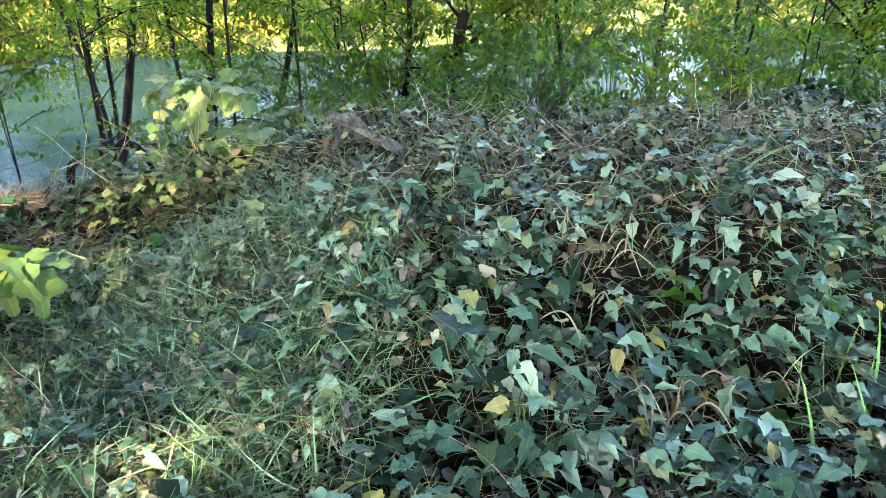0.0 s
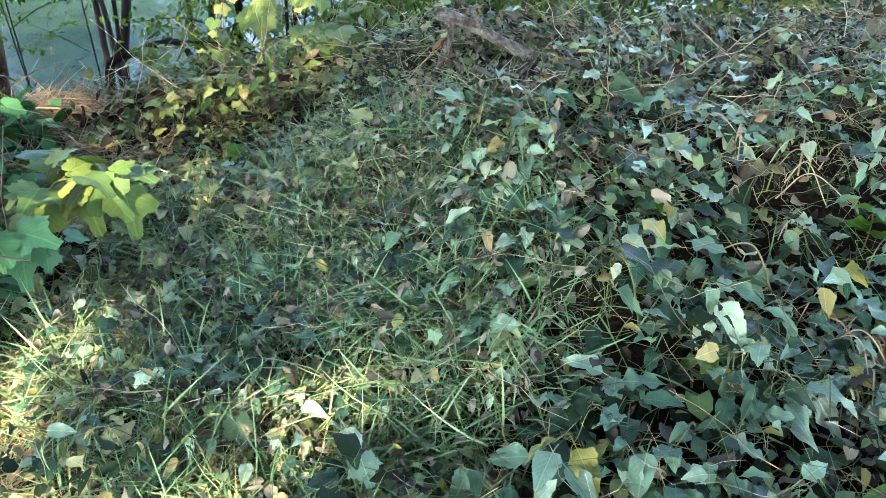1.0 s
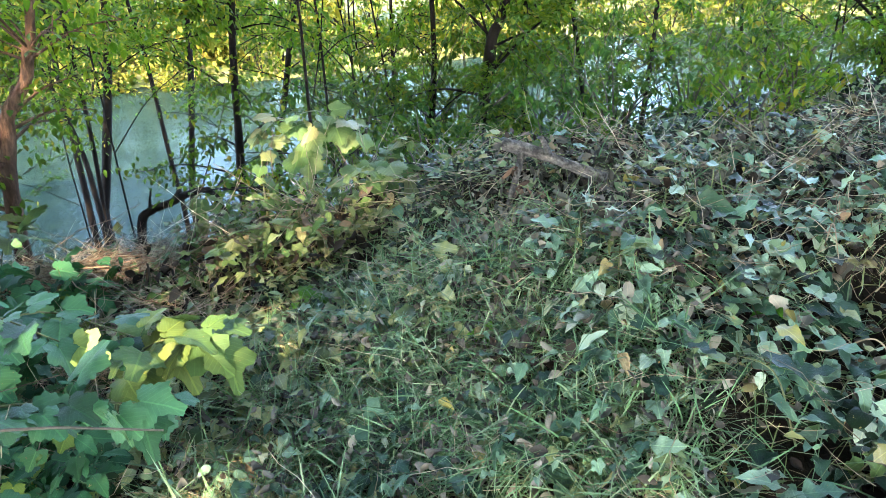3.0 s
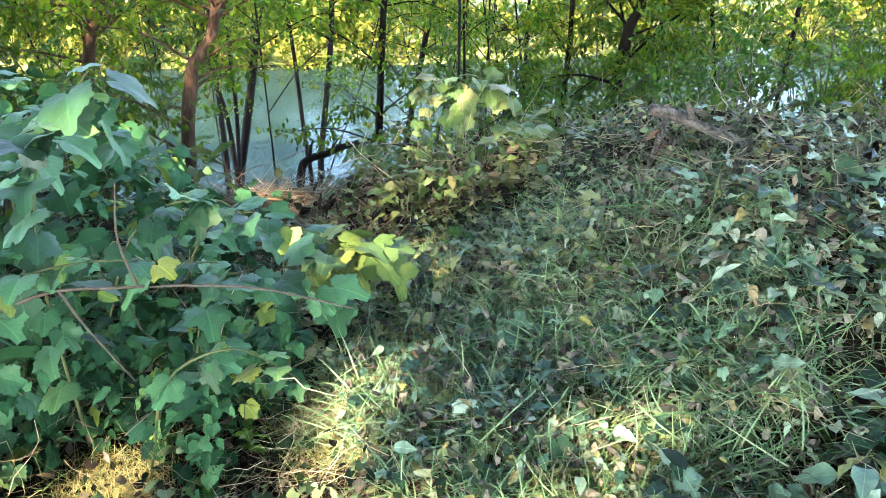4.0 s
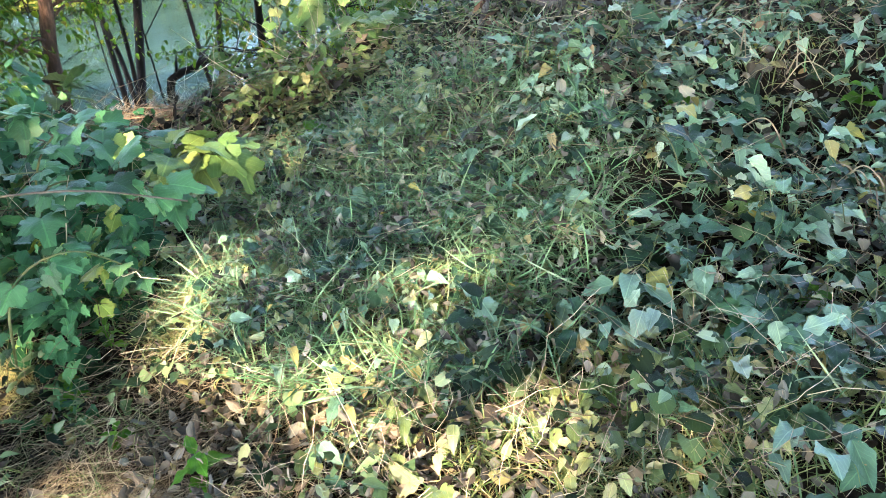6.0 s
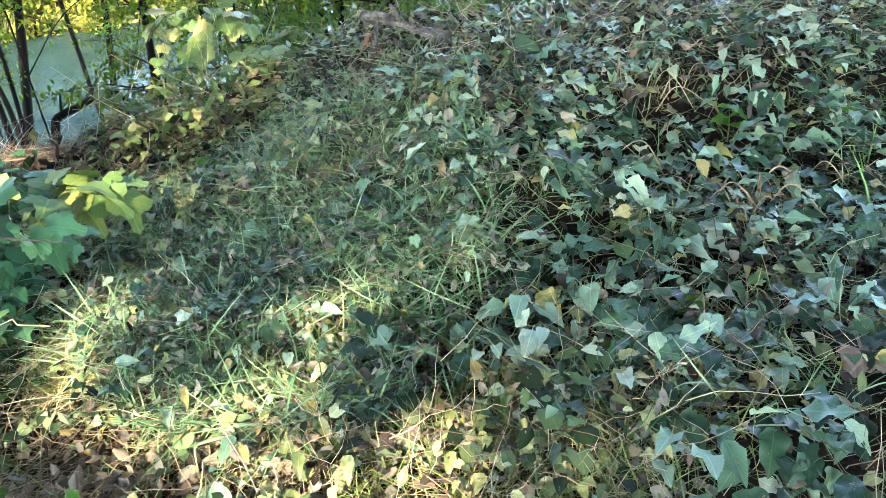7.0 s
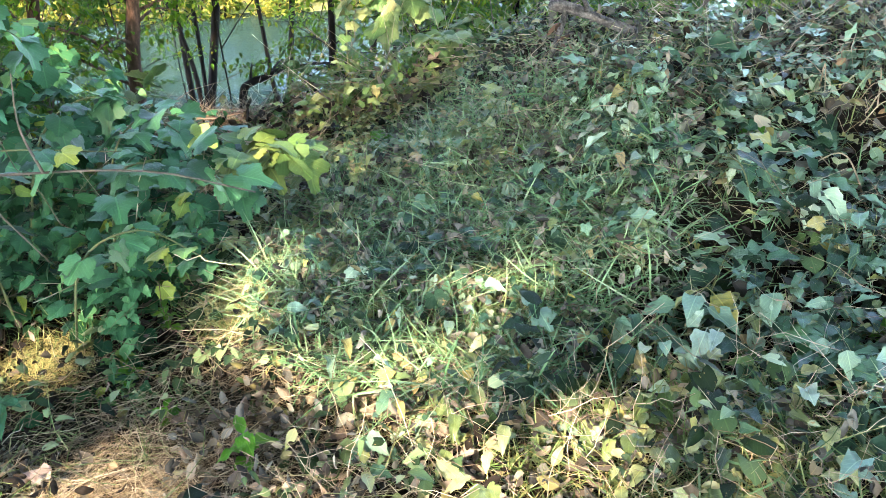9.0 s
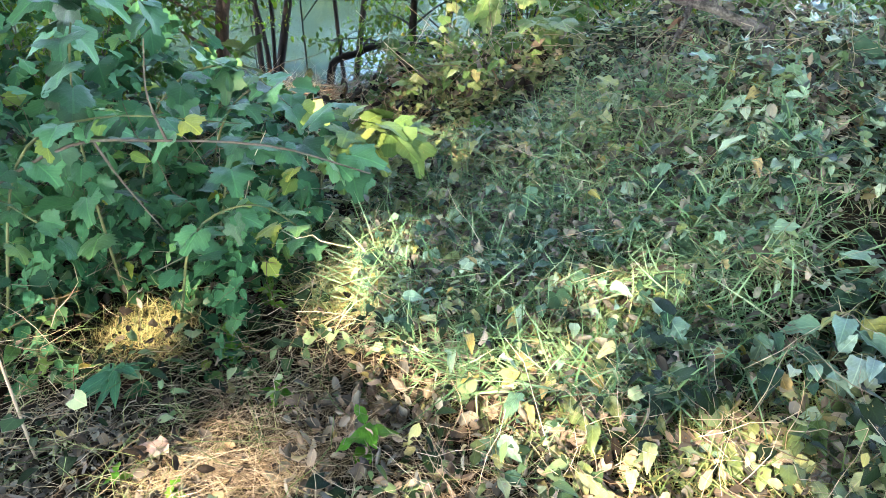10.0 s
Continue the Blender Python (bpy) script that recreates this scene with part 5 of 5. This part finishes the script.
    # broad bright grass blades at the mound's end
    vivid = solid_material("bright_grass_blade", [(0.3, (0.04, 0.13, 0.025)), (0.7, (0.10, 0.21, 0.045))], 8, 0.45, 0.2, 0.002, spec=0.25)
    for k in range(12):
        x, y = 2.5 + rs.normal(0, 0.12), 1.5 + rs.normal(0, 0.1)
        ob = new("grass_blade", mesh_of("grass_blade", *BLADES[k % 4], vivid))
        size = rs.uniform(0.28, 0.5)
        ob.matrix_basis = pose(*on_ground(x, y), rs.normal(-12, 14), rs.normal(0, 14), rs.uniform(0, 360)) @ Matrix.Diagonal((size * 1.1, size, size, 1))
        tagged(ob, "long bright green grass blade", "grass", "long blades")


small_things()


# ---- saplings along the stream ----
TREE_LEAF = [kite_leaf(0.55, 0.15, 0.2), kite_leaf(0.5, 0.05, 0.35), kite_leaf(0.62, 0.25, 0.0)]


def sprays(spots, count, length, size, rs, flat=0.3):
    """Leaves set in loose flat rows along twigs at the given spots."""
    k = rs.integers(len(spots), size=count)
    a = (rs.uniform(0, 2 * np.pi, len(spots)))[k] + rs.normal(0, 0.25, count)
    slope = (rs.normal(-0.25, 0.25, len(spots)))[k]
    u, side = rs.uniform(-0.5, 0.5, count) * length, np.where(rs.uniform(0, 1, count) < 0.5, 1.0, -1.0)
    off = np.abs(rs.normal(0, 0.09, count)) * length * side
    where = spots[k] + np.stack([np.cos(a) * u - np.sin(a) * off, np.sin(a) * u + np.cos(a) * off, slope * u + rs.normal(0, 0.05, count) * length], -1)
    yaw = a - np.pi / 2 + side * rs.normal(0.9, 0.3, count)
    return scattered(TREE_LEAF, where, yaw, slope + rs.normal(-0.25, flat, count), rs.normal(0, flat, count), rs.uniform(*size, count))


def sapling(line, thick, tall, leaves, rs, material=None, label="", low=0.12, high=0.75, size=(0.035, 0.075), reach=0.9, limbs=14, leaf=None):
    """A slender tree: a leaning trunk through the given points and on up, limbs, and a loose crown."""
    base = np.array(line[0], float)
    base[2] = float(ground_at(base[0], base[1])) - 0.05
    line = np.asarray(line, float)
    way = (line[-1] - line[-2]) / np.linalg.norm(line[-1] - line[-2])
    way = way * 0.6 + np.array([0, 0, 0.4])
    more = [line[-1] + way * (tall - line[-1][2]) * f + rs.normal(0, 0.05, 3) for f in (0.4, 0.8, 1.1)]
    full = np.concatenate([[base], line[1:] if abs(line[0][2] - base[2]) < 0.15 else line, more])
    pts = bent(full - base, 26)
    tree = thing("sapling", base, label, "tree", "streamside saplings")
    radii = thick * (1 - 0.75 * np.linspace(0, 1, 26) ** 1.2)
    radii[0] *= 1.35
    part("trunk", tube(pts, radii, 9, wobble=0.05, rs=rs), material or shaded_bark, tree)
    for k in range(limbs):
        s = rs.uniform(low, high)
        at = pts[int(s * 25)]
        a = rs.uniform(0, 2 * np.pi)
        out = rs.uniform(0.45, 1.0) * reach * (1.1 - 0.4 * s)
        tip = at + [math.cos(a) * out, math.sin(a) * out, rs.uniform(-0.1, 0.7) * out]
        mid = (at + tip) / 2 + [0, 0, 0.1 * out]
        line = bent([at, mid, tip], 8)
        branches = [tube(line, np.linspace(max(radii[int(s * 25)] * 0.3, 0.007), 0.004, 8), 5, closed=False)]
        spots = [line[5], tip, (mid + tip) / 2]
        for q in range(3):
            c = line[3 + q + (q > 0)]
            spray = c + rs.normal(0, 0.16, 3) * out
            branches.append(tube(bent([c, (c + spray) / 2 + [0, 0, 0.03], spray], 5), np.linspace(0.005, 0.0025, 5), 4, closed=False))
            spots.append(spray)
        limb = part("limb", joined(branches), material or shaded_bark, tree)
        geo = sprays(np.array(spots), max(leaves // limbs, 4), 0.5 * reach, size, rs)
        tagged(part("foliage", geo, leaf or canopy_leaf, limb, "loose yellow-green leaves"), kind="stuff")
    return tree


def saplings():
    rs = np.random.default_rng(77)
    dark = "slender sapling with shade-darkened bark on the stream bank"
    far = "dark tree standing at the water's edge"
    S = [([(-2.3, 7.0, -0.7), (-2.06, 7.0, 0.56), (-1.95, 7.0, 0.88), (-1.87, 7.0, 1.12)], 0.059, red_bark, "sapling with reddish bark in patches of sun", 350),
         ([(-1.24, 6.2, -0.4), (-1.2, 6.2, 0.09), (-1.13, 6.2, 0.42), (-1.08, 6.2, 0.6), (-0.93, 6.2, 0.78), (-0.87, 6.2, 0.99), (-0.81, 6.2, 1.16)], 0.062, red_bark, "leaning tree with reddish bark in patches of sun", 350),
         ([(-1.98, 14.9, -2.8), (-1.9, 14.9, -2.5), (-1.44, 14.9, -0.52), (-1.2, 14.9, 0.83)], 0.1, shaded_bark, far, 500),
         ([(-2.15, 14.5, -2.8), (-2.14, 14.5, -2.4), (-2.12, 14.5, -0.69), (-2.09, 14.5, 0.83)], 0.068, shaded_bark, far, 300),
         ([(-1.95, 14.7, -2.8), (-1.93, 14.7, -2.49), (-1.86, 14.7, -1.25), (-1.86, 14.7, 0.23)], 0.05, shaded_bark, far, 200),
         ([(-1.95, 14.3, -2.7), (-1.96, 14.3, -2.24), (-2.0, 14.3, -1.5), (-2.2, 14.3, -0.47), (-2.45, 14.3, 0.61)], 0.055, shaded_bark, far, 300)]
    S += [([(-0.6, 14.8, -2.8), (-0.65, 14.8, -2.16), (-0.73, 14.8, -0.18), (-0.84, 14.8, 0.84)], 0.05, shaded_bark, far, 500),
         ([(-0.4, 14.6, -2.7), (-0.26, 14.6, -1.77), (-0.03, 14.6, -0.36), (0.09, 14.6, 0.86)], 0.071, shaded_bark, far, 700),
         ([(0.35, 8.0, -0.9), (0.43, 8.0, 0.03), (0.5, 8.0, 0.78), (0.55, 8.0, 1.11)], 0.045, shaded_bark, dark, 600),
         ([(0.95, 11.6, -1.8), (1.33, 11.6, -0.07), (1.46, 11.6, 0.43), (1.57, 11.6, 0.91)], 0.052, shaded_bark, dark, 900),
         ([(0.75, 5.2, -0.1), (0.77, 5.2, 0.28), (0.79, 5.2, 0.93), (0.79, 5.2, 1.22)], 0.013, shaded_bark, dark, 160)]
    S += [([(2.7, 7.7, -0.8), (2.87, 7.7, 0.11), (2.95, 7.7, 0.56), (3.04, 7.7, 0.72), (3.17, 7.7, 1.15)], 0.068, shaded_bark, dark, 1000),
         ([(4.4, 8.5, -1.0), (4.33, 8.5, -0.07), (4.21, 8.5, 0.72)], 0.03, shaded_bark, dark, 900),
         ([(6.95, 11.5, -1.9), (7.07, 11.5, -1.0), (7.19, 11.5, 0.18)], 0.055, shaded_bark, dark, 1100),
         ([(7.1, 9.0, -1.2), (7.03, 9.0, -0.92), (6.86, 9.0, 0.22)], 0.03, shaded_bark, dark, 800),
         ([(6.75, 6.6, -0.6), (6.79, 6.6, 0.14), (6.74, 6.6, 0.73)], 0.11, shaded_bark, "stout dark tree on the bank", 1100),
         ([(2.3, 8.2, -1.0), (2.37, 8.2, -0.63), (2.47, 8.2, 0.14), (2.5, 8.2, 0.72)], 0.04, shaded_bark, dark, 800),
         ([(3.58, 8.6, -1.1), (3.61, 8.6, -0.74), (3.69, 8.6, 0.28)], 0.045, shaded_bark, dark, 900),
         ([(2.42, 10.0, -1.4), (2.48, 10.0, 0.15), (2.51, 10.0, 0.77)], 0.03, shaded_bark, dark, 700)]
    S += [([(-3.4, 7.2, -0.7), (-3.35, 7.2, 0.5), (-3.3, 7.2, 1.2)], 0.06, shaded_bark, dark, 800),
         ([(-4.0, 5.6, -0.3), (-3.9, 5.6, 0.6), (-3.85, 5.6, 1.2)], 0.05, shaded_bark, dark, 900),
         ([(9.6, 8.6, -1.0), (9.6, 8.6, 0.3), (9.5, 8.6, 1.2)], 0.06, shaded_bark, dark, 900)]
    for k in range(16):
        x, y = (rs.uniform(-3.2, 0.3), rs.uniform(7.0, 14.0)) if k < 6 else (rs.uniform(0.8, 7.5), rs.uniform(6.0, 10.0))
        z = float(ground_at(x, y))
        lean = rs.normal(0, 0.3)
        S.append(([(x, y, z), (x + lean * 0.4, y, z + 0.9), (x + lean, y, z + 2.0)], rs.uniform(0.008, 0.018), shaded_bark, "thin dark whip of a young tree", 130))
    for line, thick, bark, label, leaves in S:
        far_off = line[0][1] > 11
        stout = thick > 0.02
        low = 0.8 if line[0][1] > 14 else 0.24 if line[0][0] < 0 else 0.12
        sapling(line, thick, rs.uniform(5.5, 7.5) if stout else rs.uniform(2.8, 3.6), int(leaves * (6.5 if stout else 3.6)), rs, bark, label, low=low * (0.55 if stout else 1.0), high=0.95,
                size=(0.05, 0.10) if far_off else (0.04, 0.085), reach=1.6 if far_off else 1.1, limbs=26 if stout else 14)


saplings()


def bank_shrubs():
    """Leafy bushes on the slope between the mound and the water."""
    rs = np.random.default_rng(55)
    spots = [(1.5, 5.2, 0.9), (2.3, 5.0, 0.8), (3.0, 5.4, 1.0), (3.8, 4.9, 0.9), (4.6, 5.4, 1.1), (5.4, 4.8, 0.9), (6.4, 5.4, 1.1), (1.9, 6.2, 1.1), (3.4, 6.6, 1.2), (4.4, 6.5, 1.2), (2.7, 7.8, 1.5), (1.2, 6.3, 1.0), (0.6, 5.6, 0.6), (-2.3, 5.0, 1.0), (-3.0, 4.4, 1.3), (-1.9, 4.2, 1.0), (-2.6, 3.8, 1.4), (-3.4, 3.6, 1.5), (-1.6, 5.1, 0.6)]
    spots += [(-2.1, 6.3, 1.5), (-2.7, 5.7, 1.5), (-2.4, 7.3, 1.8), (-3.3, 7.2, 1.9), (-4.0, 6.0, 1.5), (5.6, 7.4, 1.5), (1.6, 8.0, 1.5), (6.8, 7.8, 1.6), (7.8, 5.4, 1.4), (2.0, 7.3, 1.4), (3.6, 8.3, 1.7), (4.9, 8.8, 1.8), (6.0, 9.2, 1.9), (7.6, 8.6, 1.9), (2.9, 9.0, 1.7), (8.8, 7.4, 1.8), (3.0, 6.1, 0.9), (5.0, 6.0, 1.0)]
    spots += [(-2.5, 6.9, 1.1), (-2.9, 7.8, 1.4), (-3.3, 8.6, 1.5), (-2.9, 9.2, 1.1)]
    for x, y, tall in spots:
        tall *= 0.8 if x > 1 and y < 6.3 else 1.0
        if y > 5.6:
            away = (5.6 + (y - 5.6) * 1.7) / y
            x, y, tall = x * away, y * away, tall * away * 1.1 + 0.14 * (y * away - 5.6)
        base = np.array((x, y, float(ground_at(x, y)) - 0.03))
        bush = thing("bush", base, "loose green bush with small pointed leaves on the stream bank", "bush", "bank bushes")
        ends = []
        for k in range(9):
            a, out = rs.uniform(0, 2 * np.pi), rs.uniform(0.25, 0.75) * tall
            tip = np.array([math.cos(a) * out, math.sin(a) * out, tall * rs.uniform(0.5, 1.05)])
            line = bent([(0, 0, 0), tip * [0.3, 0.3, 0.55], tip], 9)
            part("stem", tube(line, np.linspace(0.011, 0.003, 9), 5), stem_brown, bush)
            ends += [line[4], line[6], line[7], line[8]]
        ends, m = np.array(ends), int(680 * tall)
        geo = sprays(ends, m, 0.34, (0.035, 0.08), rs)
        tagged(part("foliage", geo, bush_leaf if rs.uniform() < 0.65 else canopy_leaf, bush), kind="stuff")


bank_shrubs()


# ---- the far bank ----
def far_shrub(x, y, tall, wide, leaves, rs):
    base = np.array((x, y, float(ground_at(x, y)) - 0.05))
    shrub = thing("shrub", base, "sunlit yellow-green shrub on the far bank", "shrub", "far bank shrubs")
    for k in range(5):
        a = rs.uniform(0, 2 * np.pi)
        tip = np.array([math.cos(a) * wide * 0.6, math.sin(a) * wide * 0.6, tall * rs.uniform(0.6, 0.95)])
        part("stem", tube(bent([(0, 0, 0), tip * [0.35, 0.35, 0.6], tip], 7), np.linspace(0.03, 0.008, 7), 5, closed=False), shaded_bark, shrub)
    a, u = rs.uniform(0, 2 * np.pi, leaves), rs.uniform(0, 1, leaves)
    r = wide * np.sqrt(rs.uniform(0, 1, leaves)) * (0.55 + 0.45 * np.sin(np.pi * (0.15 + 0.8 * u))) * (0.8 + 0.3 * np.sin(a * 3 + x))
    where = np.stack([np.cos(a) * r, np.sin(a) * r, u * tall], -1)
    geo = scattered(TREE_LEAF, where, rs.uniform(0, 2 * np.pi, leaves), rs.normal(-0.3, 0.5, leaves), rs.normal(0, 0.5, leaves), rs.uniform(0.18, 0.38, leaves))
    tagged(part("crown", geo, far_leaf, shrub), kind="stuff")


def far_bank():
    rs = np.random.default_rng(8)
    for k in range(96):
        far_shrub(-38 + k * 0.92 + rs.uniform(-0.8, 0.8), 37.6 + 12 * rs.uniform(0, 1) ** 2.0, rs.uniform(1.4, 4.6), rs.uniform(0.9, 2.2), 380, rs)
    for x, y, tall in ((-24, 23, 9), (-20, 24, 10), (-16.5, 22, 9), (-13, 23.5, 10), (-10, 22, 9), (-7.2, 23.5, 10), (-4.5, 22, 9), (-1.8, 23, 9), (1.2, 22.5, 8), (4.5, 25, 9), (8.5, 23, 7), (13, 26, 8), (17.5, 23.5, 7), (23, 25, 9), (28, 24, 9), (-22, 26.5, 10), (-18, 27, 10), (-14.5, 26, 11), (-11.5, 27, 10), (-8.5, 26, 11), (-5.8, 27, 10), (-3.0, 26, 10)):
        x, y, tall = x * 1.85, y * 1.9, tall * (1.75 if x < 2 else 0.95)
        sapling([(x, y, -3.4), (x + 0.1, y, 0.0), (x + 0.15, y, 2.5)], 0.22, tall, 2600, rs, shaded_bark, "tall tree in leaf on the far bank", size=(0.5, 1.05), reach=4.7, limbs=20, low=0.08, high=0.92, leaf=far_leaf)


far_bank()


# ---- unseen trees added behind the path to shade the bank ----
PATH_SPOTS = ((0.52, 1.25, 0.02, 0.05), (0.82, 1.08, 0.1, 0.055), (0.98, 0.98, 0.15, 0.04), (0.93, 1.2, 0.08, 0.04), (1.12, 1.1, 0.12, 0.03), (0.68, 1.0, 0.1, 0.04), (0.72, 1.32, 0.05, 0.03),
              (1.22, 0.86, 0.2, 0.02), (0.28, 1.08, 0.0, 0.05), (0.42, 0.96, 0.02, 0.05))  # beside the path
HOLLOW_SPOTS = ((-0.44, 1.5, -0.12, 0.16), (-0.53, 1.4, -0.1, 0.05), (0.06, 1.31, -0.1, 0.07), (0.05, 1.82, -0.02, 0.05), (0.2, 1.68, 0.0, 0.07), (0.36, 1.54, 0.02, 0.05), (0.44, 1.42, 0.02, 0.03),
                (2.3, 1.7, 0.3, 0.04), (1.05, 1.3, 0.14, 0.02), (1.2, 1.6, 0.2, 0.03))  # in the litter of the hollow
GRASS_SPOTS = ((-0.01, 2.34, 0.04, 0.18), (-0.1, 2.18, 0.0, 0.15), (-0.83, 2.24, -0.05, 0.18), (-0.7, 2.12, -0.08, 0.04), (0.62, 1.78, 0.16, 0.15), (0.7, 1.86, 0.2, 0.07), (0.52, 1.6, 0.08, 0.05),
               (-0.04, 2.98, 0.28, 0.13), (1.85, 1.85, 0.25, 0.02), (2.0, 2.3, 0.55, 0.02))  # on the tufts and the mound
BANK_SPOTS = ((-0.6, 4.6, -0.05, 0.09), (-0.3, 4.5, -0.05, 0.07), (0.45, 4.25, 0.55, 0.08), (0.82, 4.15, 0.62, 0.08), (0.25, 4.2, 0.4, 0.1), (0.55, 4.0, 0.3, 0.09), (-0.85, 4.75, 0.2, 0.1), (0.1, 3.05, 0.26, 0.17), (-0.1, 3.4, 0.08, 0.06), (-0.35, 3.6, 0.05, 0.05), (-0.15, 2.95, 0.32, 0.09), (-1.13, 6.14, 0.42, 0.07), (-1.2, 6.14, 0.15, 0.05),
              (-0.95, 6.14, 0.78, 0.1), (-0.84, 6.14, 1.07, 0.12), (-1.95, 6.94, 0.88, 0.2), (-0.9, 4.7, 0.03, 0.11), (-0.5, 4.7, -0.03, 0.17), (-0.15, 4.5, 0.0, 0.08), (0.1, 3.75, 0.2, 0.05),
              (0.2, 4.0, 0.15, 0.08), (0.45, 3.85, 0.2, 0.07), (0.7, 3.8, 0.28, 0.06), (-0.05, 3.95, 0.08, 0.06), (0.9, 4.0, 0.42, 0.06), (0.65, 4.3, 0.72, 0.12), (0.35, 4.5, 0.5, 0.1))  # on the shrub, the stalks and the trunks
SUN_GAPS = PATH_SPOTS + HOLLOW_SPOTS + GRASS_SPOTS + BANK_SPOTS


def shading_trees():
    rs = np.random.default_rng(90)
    s = np.array(TO_SUN)
    n = 64000
    qx, qy = rs.uniform(-7, 9, n), rs.uniform(-3.5, 9.5, n)
    up = rs.uniform(6.0, 11.0, n)
    m = 26000
    fx, fy = rs.uniform(-12, 13, m), rs.uniform(9.0, 19.0, m)
    lit = rs.uniform(0, 1, m) < 0.97 - 0.6 * smooth_step(0.5, 0.7, lumps(fx, fy, 0.8, 21))
    n, qx, qy = n + int(lit.sum()), np.concatenate([qx, fx[lit]]), np.concatenate([qy, fy[lit]])
    up = np.concatenate([up, rs.uniform(6.0, 11.0, int(lit.sum()))])
    where = np.stack([qx, qy, np.zeros(n)], -1) + s[None] * (up / s[2])[:, None]
    # gaps cut in the added boughs, each given by a spot that the sun reaches through it and its radius
    keep = rs.uniform(0, 1, n) < 1 - 0.5 * smooth_step(6.4, 8.0, qy) * smooth_step(10.5, 9.0, qy)
    ragged = rs.uniform(0.85, 1.25, n)
    for gx, gy, gz, r in SUN_GAPS:
        off = where - [gx, gy, gz]
        off = off - (off @ s)[:, None] * s[None]
        keep &= np.linalg.norm(off, axis=1) > (r + 0.075) * ragged
    where = where[keep]
    # unseen boughs added over the path, leaving the sky open above the stream
    m = 16000
    over = np.stack([rs.uniform(-9, 10, m), rs.uniform(-8.0, 3.5, m), rs.uniform(5.5, 9.0, m)], -1)
    clear = rs.uniform(0, 1, m) < 1 - 0.6 * smooth_step(1.5, 3.5, over[:, 1])
    for gx, gy, gz, r in SUN_GAPS:
        off = over - [gx, gy, gz]
        off = off - (off @ s)[:, None] * s[None]
        clear &= np.linalg.norm(off, axis=1) > r + 0.3
    where = np.concatenate([where, over[clear]])
    feet = np.array([(-15.0, -16.5), (-7.5, -15.0), (-10.5, -9.0), (-2.5, -12.0), (-16.5, -9.5)])
    nearest = np.argmin(((where[:, None, :2] - feet[None]) ** 2).sum(-1), 1)
    for k, (x, y) in enumerate(feet):
        mine = where[nearest == k]
        base = np.array((x, y, float(ground_at(x, y)) - 0.05))
        tree = thing("unseen_shade_tree", base, "unseen tall leafy tree added to shade the bank", "tree", "shade trees")
        top = np.array([0.2, 0.3, 13.0])
        trunk = bent([(0, 0, 0), (0.1, 0, 3.5), (0, 0.2, 8.5), top], 14)
        part("trunk", tube(trunk, np.linspace(0.26, 0.06, 14), 10, wobble=0.04, rs=rs), shaded_bark, tree)
        if not len(mine):
            continue
        for q in range(14):
            tip = mine[rs.integers(len(mine))] - base
            start = trunk[min(int(rs.uniform(4, 10)), 13)]
            part("limb", tube(bent([start, (start + tip) / 2 + [0, 0, 0.3], tip], 7), np.linspace(0.06, 0.012, 7), 5, closed=False), shaded_bark, tree)
        m = len(mine)
        geo = scattered(TREE_LEAF, mine - base, rs.uniform(0, 2 * np.pi, m), rs.normal(-0.3, 0.4, m), rs.normal(0, 0.4, m), np.where(mine[:, 1] > -8, 0.3, 0.2) * rs.uniform(0.7, 1.25, m))
        tagged(part("crown", geo, canopy_leaf, tree), kind="stuff")



def unseen_woods():
    """Unseen wood added along the path to close off the sky behind and beside the camera."""
    rs = np.random.default_rng(14)
    s = np.array(TO_SUN)
    spots = [(-6.0, -3.0), (-3.5, -6.5), (0.5, -7.5), (4.0, -6.0), (7.0, -3.5), (9.5, 0.0), (-8.5, 0.5), (10.5, 4.0), (-9.5, 4.5), (1.5, -3.8), (-2.5, -3.6), (5.5, -1.8)]
    for x, y in spots:
        base = np.array((x, y, float(ground_at(x, y)) - 0.05))
        tree = thing("sky_screen_tree", base, "unseen leafy tree added to close off the sky", "tree", "woodland trees")
        tall = rs.uniform(9, 12)
        trunk = bent([(0, 0, 0), rs.normal(0, 0.1, 3) + [0, 0, tall * 0.4], (0, 0, tall)], 12)
        part("trunk", tube(trunk, np.linspace(0.17, 0.03, 12), 9, wobble=0.04, rs=rs), shaded_bark, tree)
        tips = []
        for k in range(16):
            at = trunk[rs.integers(4, 11)]
            a, out = rs.uniform(0, 2 * np.pi), rs.uniform(1.0, 3.2)
            tip = at + [math.cos(a) * out, math.sin(a) * out, rs.uniform(-0.3, 1.2)]
            limb = bent([at, (at + tip) / 2 + [0, 0, 0.2], tip], 6)
            part("limb", tube(limb, np.linspace(0.04, 0.01, 6), 5, closed=False), shaded_bark, tree)
            tips += [limb[3], limb[4], limb[5]]
        tips, m = np.array(tips), 2400
        where = tips[rs.integers(len(tips), size=m)] + rs.normal(0, 0.6, (m, 3))
        keep = (where[:, 2] > 2.6) & (where[:, 1] + y < 3.0 + 6.0 * (abs(x) > 6))
        for gx, gy, gz, r in SUN_GAPS:
            off = where + base - [gx, gy, gz]
            off = off - (off @ s)[:, None] * s[None]
            keep &= np.linalg.norm(off, axis=1) > r + 0.24
        where = where[keep]
        m = len(where)
        geo = scattered(TREE_LEAF, where, rs.uniform(0, 2 * np.pi, m), rs.normal(-0.3, 0.4, m), rs.normal(0, 0.4, m), rs.uniform(0.25, 0.42, m))
        tagged(part("crown", geo, canopy_leaf, tree), kind="stuff")


shading_trees()
unseen_woods()
